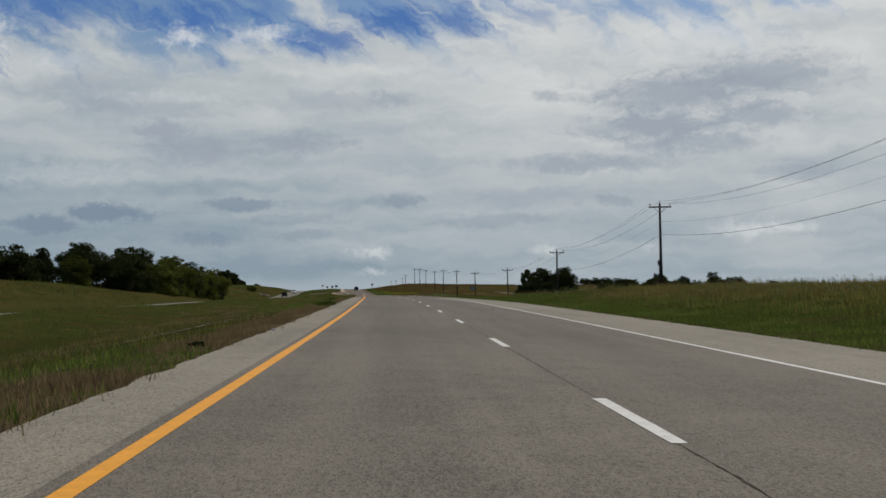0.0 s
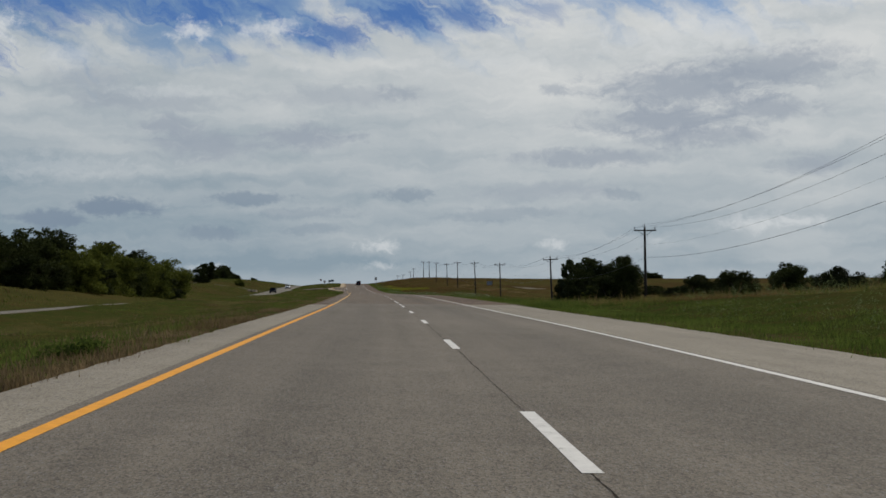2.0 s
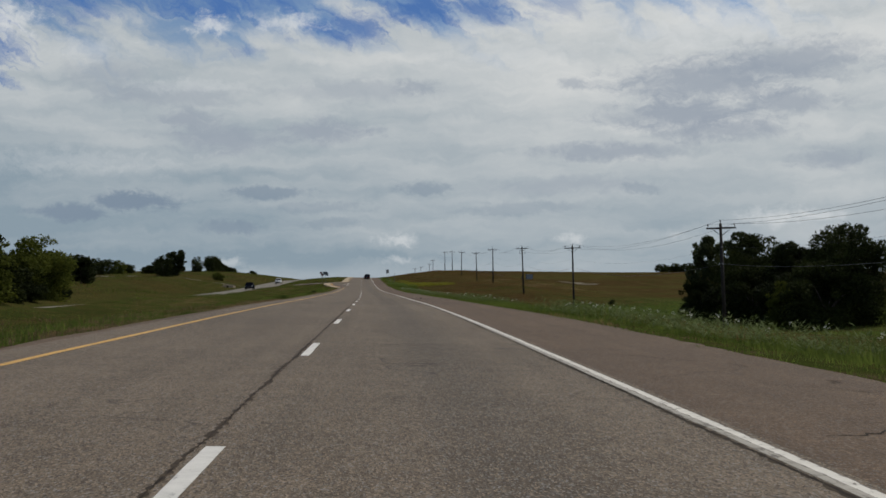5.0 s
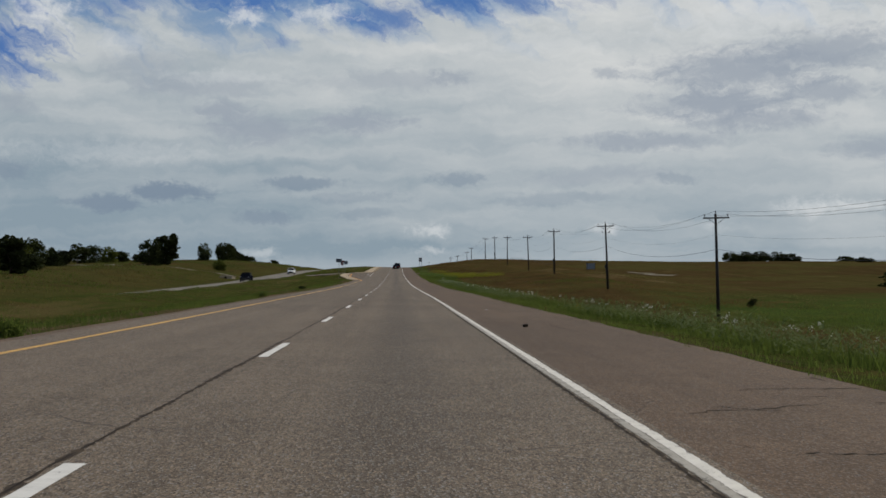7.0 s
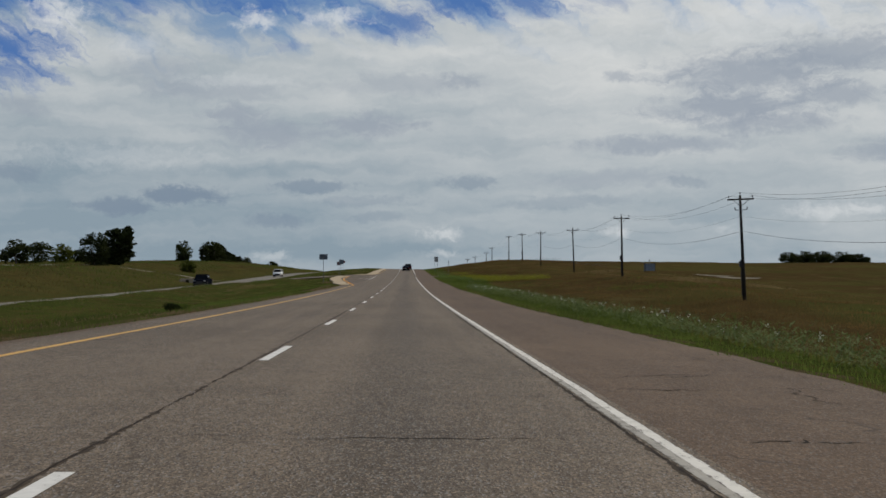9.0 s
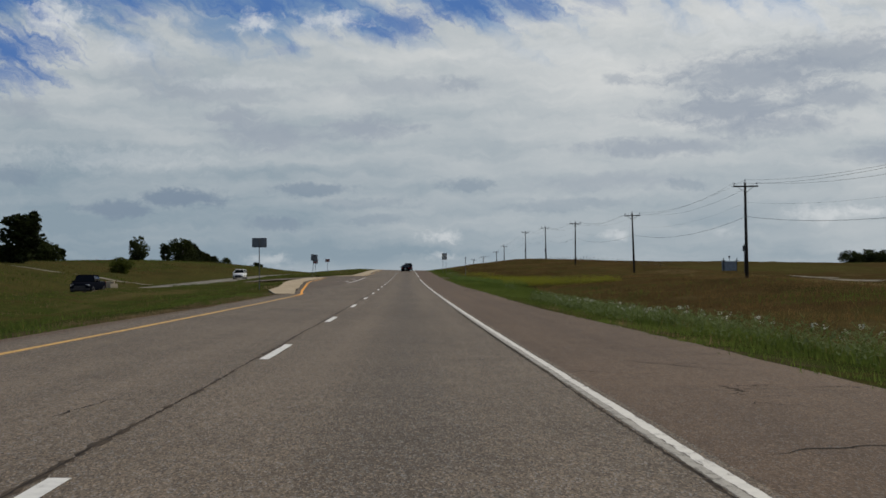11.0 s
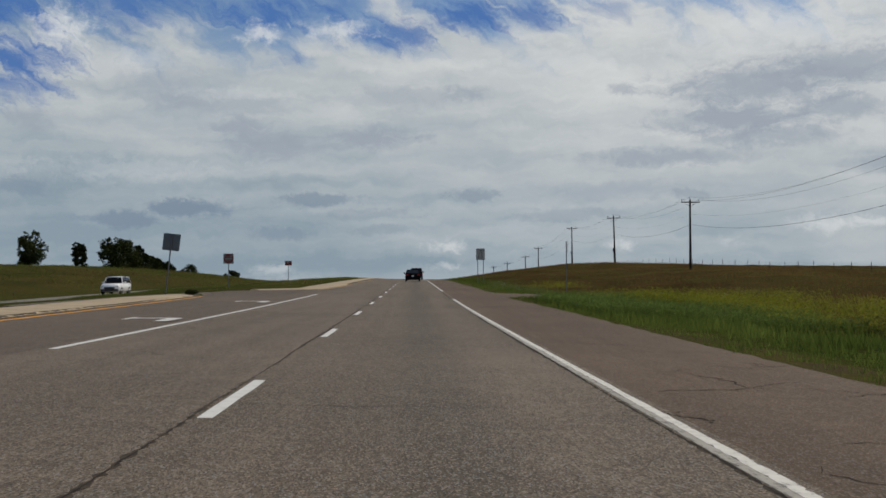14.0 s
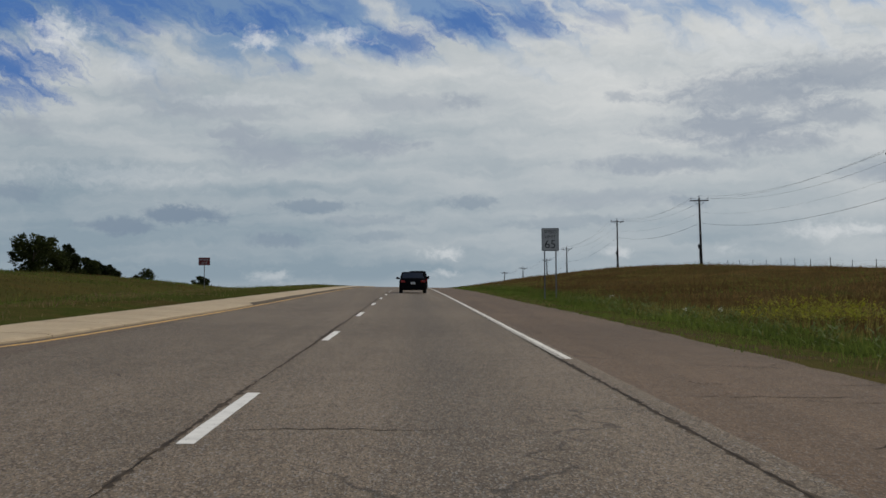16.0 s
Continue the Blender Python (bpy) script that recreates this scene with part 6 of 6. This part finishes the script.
part("vent", join(rod((0.05, 0, 1.75), (0.05, 0, 2.35), 0.03, None, 6), rod((0.05, 0, 2.3), (0.05, 0, 2.6), 0.08, 0.2, 8)), M_WIRE, shed, "dark vent cap")

base = land_point(494, -38.2)
wall = new("culvert_headwall")
wall.matrix_basis = Matrix.Translation(base)
tagged(wall, "pale concrete culvert headwall in the far ditch", "culvert")
bm = box(3.2, 0.3, 0.9, (0, 0, 0.35), 0.03)
part("headwall", bm, M_DIRT, wall)
# solid pipe end: the shade inside the mouth is given by its dark colour
part("pipe", rod((-0.3, -0.35, 0.3), (-0.3, 0.3, 0.3), 0.32, None, 20), M_TAR, wall, "closed pipe end coloured dark for the shade inside")
for sx, a in ((-1.6, 35), (1.6, -35)):
    part("wing", box(0.25, 1.2, 0.6, (sx, -0.5, 0.2), 0.02, Matrix.Rotation(radians(a), 4, "Z")), M_DIRT, wall)

M_TRACK = concrete("grey_track_dirt", (0.12, 0.104, 0.07), (0.21, 0.185, 0.13))
for k, (s0, s1, l0) in enumerate(((28, 41, -8.3), (43.5, 46, -8.15), (49, 63, -7.95), (70, 78, -7.8))):
    ob = strip("bare_strip", s0, s1, lambda s: l0 - 0.05 + 0.03 * np.sin(s * 1.7), lambda s: l0 + 0.05 + 0.03 * np.sin(s * 2.3 + 1), lambda s, l: land(s, l) + 0.02, M_TRACK, step=0.5, across=3, crossfall=False, wobble=0.03, seed=k)
    tagged(ob, "narrow bare pale strip worn through the median grass", "earth", kind="structure")
track = strip("farm_track", 507.0, 508.8, -110, -34.7, lambda s, l: np.maximum(land(s, l), -1.0) + 0.06, M_TRACK, across=60, crossfall=False, step=1.5)
tagged(track, "pale dirt farm track climbing the far hillside", "track", kind="structure")
for s, lat, w, h, k in ((512, 68, 11, 1.8, 1), (523, 66, 7, 1.2, 3)):
    rng = np.random.default_rng(k)
    n = 26
    a = np.linspace(0, 2 * math.pi, n, endpoint=False)
    r = 1 + 0.25 * rng.normal(0, 1, n)
    S_, L_ = s + np.sin(a) * r * h, lat + np.cos(a) * r * w / 2
    ring = on_line(S_, L_, land(S_, L_) + 0.05)
    mid = on_line(np.array([s]), np.array([lat]), land(np.array([s]), np.array([lat])) + 0.12)
    ob = mesh_object("bare_earth", np.concatenate([ring, mid]), [[i, (i + 1) % n, n] for i in range(n)], M_TRACK)
    tagged(ob, "bare pale earth patch in the field", "earth", kind="structure")


def debris(name, s, lat, size, mat, label, turn=0.0, rel=0.01):
    root = new(name)
    p = on_line(s, lat, rel - CROSSFALL * lat)
    root.matrix_basis = Matrix.Translation(p.tolist()) @ Matrix.Rotation(turn, 4, "Z")
    tagged(root, label, "road debris", group="litter on the road")
    bm = box(*size, (0, 0, size[2] / 2), min(size) * 0.25)
    for v in bm.verts:
        v.co.z += 0.01 * math.sin(v.co.x * 9) * (abs(v.co.x) > 0.03)
    part("scrap", bm, mat, root)


debris("rubber_scrap", 243.4, 4.66, (0.11, 0.09, 0.06), M_TAR, "black scrap of rubber lying on the shoulder", 0.3)
debris("tyre_strip", 419.0, 6.0, (0.4, 0.06, 0.02), M_TAR, "black strip of tyre tread on the shoulder", 0.15)
debris("branch", 57.5, -0.55, (0.12, 0.03, 0.012), M_BARK, "small dark scrap lying on the lane", 0.7)
debris("branch", 49.8, 2.45, (0.16, 0.03, 0.012), M_BARK, "small dark stick lying on the lane", 0.9)
debris("delineator", 26.3, -4.66, (0.025, 0.95, 0.02), M_SIGNWHITE, "fallen white marker strip on the shoulder", 0.2)
debris("paper_scrap", 256.5, 4.75, (0.1, 0.04, 0.015), M_SIGNWHITE, "scrap of white litter on the shoulder", 0.1)
p = land_point(344.5, 41.3)
bale = new("dark_bush")
bale.matrix_basis = Matrix.Translation(p)
tagged(bale, "small dark bush alone in the pasture", "bush")
V, F = leaf_cloud([(0, 0, 0.5), (0.2, 0.1, 0.8), (-0.2, 0, 0.4)], [0.45, 0.35, 0.4], [160, 110, 120], 0.08, 77)
mesh_object("foliage", V, F.tolist(), M_LEAF_DARK, parent=bale)

# ------------------------------------------------------------------ vehicles
M_TYRE = plain("tyre_rubber", (0.018, 0.018, 0.019), 0.85, 0, 0.2, 6)
M_RIM = plain("alloy_rim", (0.35, 0.36, 0.37), 0.35, 0.9, 0.1, 6)
M_GLASS = plain("dark_car_glass", (0.008, 0.009, 0.011), 0.1, 0, 0.05, 2, spec=0.15)
M_TAIL = plain("red_lamp_lens", (0.25, 0.012, 0.012), 0.25, 0, 0.1, 5)
M_LAMP = plain("clear_lamp_lens", (0.6, 0.6, 0.58), 0.15, 0.3, 0.05, 5)
M_BLACKTRIM = plain("black_plastic_trim", (0.015, 0.015, 0.016), 0.6, 0, 0.2, 5)
M_PLATE = plain("number_plate_white", (0.55, 0.56, 0.55), 0.5, 0, 0.05, 5)


def loft(stations, close=True):
    """Skin through closed sections of equal length."""
    bm = bmesh.new()
    rings = [[bm.verts.new(p) for p in st] for st in stations]
    m = len(rings[0])
    for a, b in zip(rings[:-1], rings[1:]):
        for k in range(m):
            bm.faces.new((a[k], a[(k + 1) % m], b[(k + 1) % m], b[k]))
    if close:
        bm.faces.new(rings[0][::-1])
        bm.faces.new(rings[-1])
    bmesh.ops.recalc_face_normals(bm, faces=bm.faces[:])
    return bm


def ring(y, hw, z0, z1, top_hw=None, r=0.12):
    """Rounded box section of a body at y."""
    t = hw if top_hw is None else top_hw
    r = min(r, (z1 - z0) * 0.45)
    pts = [(-hw + r, z0), (hw - r, z0), (hw, z0 + r), (hw, (z0 + z1) / 2), (t, z1 - r), (t - r, z1), (0, z1 + 0.015), (-t + r, z1), (-t, z1 - r), (-hw, (z0 + z1) / 2), (-hw, z0 + r)]
    return [(x, y, z) for x, z in pts]


def vehicle(name, kind, s, lat, toward, paint_mat, label):
    base = Vector(on_line(s, lat, (0.0 - CROSSFALL * lat) if lat > -10 else -0.75 + 0.04 * (lat + 25.0)).tolist())
    _, _, _, th = line_at(s)
    slope = math.atan(float(np.interp(s, S_KNOT, GRADE)) / 100)
    root = new(name)
    root.matrix_basis = Matrix.Translation(base) @ Matrix.Rotation(float(th), 4, "Z") @ Matrix.Rotation(slope, 4, "X") @ Matrix.Rotation(math.pi if toward else 0, 4, "Z")
    tagged(root, label, "car")
    spec = {"sedan": dict(L=4.75, W=0.91, belt=0.96, roof=1.45, wheel=0.33, clear=0.2, nose=0.72, tail=1.02),
            "suv": dict(L=4.9, W=0.96, belt=1.12, roof=1.75, wheel=0.37, clear=0.26, nose=0.98, tail=1.08),
            "pickup": dict(L=5.7, W=1.0, belt=1.2, roof=1.86, wheel=0.4, clear=0.34, nose=1.1, tail=1.18)}[kind]
    L, W, c = spec["L"], spec["W"], spec["clear"]
    h = L / 2
    # lower body from tail (-y) to nose (+y)
    st = [ring(-h, W * 0.86, c + 0.18, spec["tail"] - 0.1), ring(-h + 0.12, W * 0.96, c + 0.04, spec["tail"]), ring(-h + 0.6, W, c, spec["belt"] + (0.03 if kind == "sedan" else 0)),
          ring(0, W, c - 0.02, spec["belt"]), ring(h - 1.55, W, c, spec["belt"] - 0.02), ring(h - 0.9, W, c, spec["nose"] + 0.1), ring(h - 0.22, W * 0.95, c + 0.03, spec["nose"] - 0.02), ring(h, W * 0.82, c + 0.15, spec["nose"] - 0.16)]
    part("body", loft(st), paint_mat, root, smooth=True)
    # cabin
    z0, z1 = spec["belt"] - 0.06, spec["roof"]
    if kind == "sedan":
        cab = [(-h + 0.42, 0.10), (-h + 1.2, 0.96), (0.1, 1.0), (0.65, 0.9), (h - 1.35, 0.06)]
    elif kind == "suv":
        cab = [(-h + 0.08, 0.1), (-h + 0.32, 0.95), (0.1, 1.0), (0.65, 0.92), (h - 1.45, 0.06)]
    else:
        cab = [(-0.62, 0.1), (-0.5, 0.97), (0.6, 1.0), (1.0, 0.93), (h - 1.55, 0.06)]
    g = [ring(y, W * 0.93, z0, z0 + (z1 - z0) * f - 0.03 if f > 0.3 else z0 + 0.1, W * (0.93 - 0.17 * f), 0.08) for y, f in cab]
    part("windows", loft(g), M_GLASS, root, "dark tinted glass", smooth=False)
    r = [ring(y, W * 0.78, z0 + (z1 - z0) * f - 0.07, z0 + (z1 - z0) * f, W * 0.74, 0.03) for y, f in cab[1:4]]
    part("roof", loft(r), paint_mat, root, smooth=True)
    for sx in (-1, 1):
        for y0, f0, y1, f1 in ((*cab[0], *cab[1]), (*cab[3], *cab[4])):
            part("pillar", rod((sx * W * 0.93, y0, z0 + (z1 - z0) * f0), (sx * W * 0.77, y1, z0 + (z1 - z0) * f1 - 0.03), 0.045, None, 6) if f0 < f1 else
                 rod((sx * W * 0.77, y0, z0 + (z1 - z0) * f0 - 0.03), (sx * W * 0.93, y1, z0 + (z1 - z0) * f1), 0.045, None, 6), paint_mat, root)
        mid = (cab[1][0] + cab[3][0]) / 2
        part("pillar", rod((sx * W * 0.94, mid, z0), (sx * W * 0.78, mid, z1 - 0.05), 0.045, None, 6), M_BLACKTRIM, root)
        mir = bmesh.new()
        bmesh.ops.create_uvsphere(mir, u_segments=10, v_segments=7, radius=1, matrix=Matrix.Translation((sx * (W + 0.13), h - 1.75, spec["belt"] + 0.06)) @ Matrix.Diagonal((0.13, 0.06, 0.085, 1)))
        part("mirror", join(mir, rod((sx * W * 0.9, h - 1.72, spec["belt"]), (sx * (W + 0.1), h - 1.75, spec["belt"] + 0.04), 0.025, None, 5)), paint_mat, root, smooth=True)
        part("headlight", box(0.38, 0.12, 0.16, (sx * W * 0.68, h - 0.07, spec["nose"] - 0.2), 0.03), M_LAMP, root, "clear headlight")
        part("taillight", box(0.3 if kind == "sedan" else 0.16, 0.1, 0.15 if kind == "sedan" else 0.42, (sx * W * (0.74 if kind == "sedan" else 0.86), -h + 0.02, spec["tail"] - 0.22), 0.03), M_TAIL, root, "red tail light")
        for y in (h - 0.95, -h + 0.98):
            w = new("wheel")
            w.parent = root
            w.matrix_basis = Matrix.Translation((sx * (W - 0.1), y, spec["wheel"])) @ Matrix.Rotation(radians(90), 4, "Y")
            ty = bmesh.new()
            R = spec["wheel"]
            prof = [(R * 0.62, -0.1), (R * 0.93, -0.115), (R, -0.07), (R, 0.07), (R * 0.93, 0.115), (R * 0.62, 0.1)]
            n = 24
            vs = [[ty.verts.new((rr * math.cos(2 * math.pi * k / n), rr * math.sin(2 * math.pi * k / n), zz)) for rr, zz in prof] for k in range(n)]
            for k in range(n):
                for j in range(len(prof)):
                    ty.faces.new((vs[k][j], vs[(k + 1) % n][j], vs[(k + 1) % n][(j + 1) % 6], vs[k][(j + 1) % 6]))
            bmesh.ops.recalc_face_normals(ty, faces=ty.faces[:])
            part("tyre", ty, M_TYRE, w, smooth=True)
            hub = [rod((0, 0, -0.06), (0, 0, 0.06), R * 0.2, None, 12)] + [box(R * 0.56, 0.06, 0.05, (R * 0.34 * math.cos(a), R * 0.34 * math.sin(a), sx * 0.04), 0.01, Matrix.Rotation(a, 4, "Z")) for a in [k * 2 * math.pi / 5 for k in range(5)]]
            part("rim", join(*hub), M_RIM, w, "spoked alloy rim")
    part("grille", box(W * 1.05, 0.06, 0.26, (0, h - 0.02, spec["nose"] - 0.36), 0.02), M_BLACKTRIM, root, "black grille")
    part("front_bumper", box(W * 1.75, 0.2, 0.2, (0, h - 0.06, c + 0.18), 0.05), M_BLACKTRIM if kind != "sedan" else paint_mat, root)
    part("rear_bumper", box(W * 1.8, 0.2, 0.24, (0, -h + 0.06, c + 0.2), 0.05), M_BLACKTRIM if kind != "sedan" else paint_mat, root)
    part("number_plate", box(0.31, 0.02, 0.15, (0, -h - 0.02, spec["tail"] - (0.34 if kind == "sedan" else 0.6)), 0.004), M_PLATE, root, "plain pale plate")
    if kind == "pickup":
        part("cargo_bed", loft([ring(-h + 0.15, W * 0.8, spec["belt"] - 0.3, spec["belt"] + 0.02), ring(-0.75, W * 0.8, spec["belt"] - 0.3, spec["belt"] + 0.02)]), M_BLACKTRIM, root, "black lined cargo bed")
    return root


M_BLACKPAINT = plain("black_car_paint", (0.008, 0.008, 0.009), 0.5, 0.0, 0.1, 2, spec=0.0, coat=0.0)
M_NAVYPAINT = plain("dark_blue_car_paint", (0.006, 0.007, 0.011), 0.5, 0.0, 0.1, 2, spec=0.0, coat=0.0)
M_WHITEPAINT = plain("white_car_paint", (0.78, 0.78, 0.77), 0.3, 0.0, 0.03, 2, coat=0.5)
vehicle("black_sedan", "sedan", 574, 1.65, False, M_BLACKPAINT, "black four-door sedan on the worn asphalt lane")
vehicle("dark_suv", "suv", 606, 2.2, False, M_BLACKPAINT, "dark sport utility car ahead of the sedan")
vehicle("white_suv", "suv", 547, -27.8, True, M_WHITEPAINT, "white sport utility car coming on the opposite carriageway")
vehicle("dark_pickup", "pickup", 449, -27.8, True, M_NAVYPAINT, "dark blue pickup truck on the opposite carriageway")
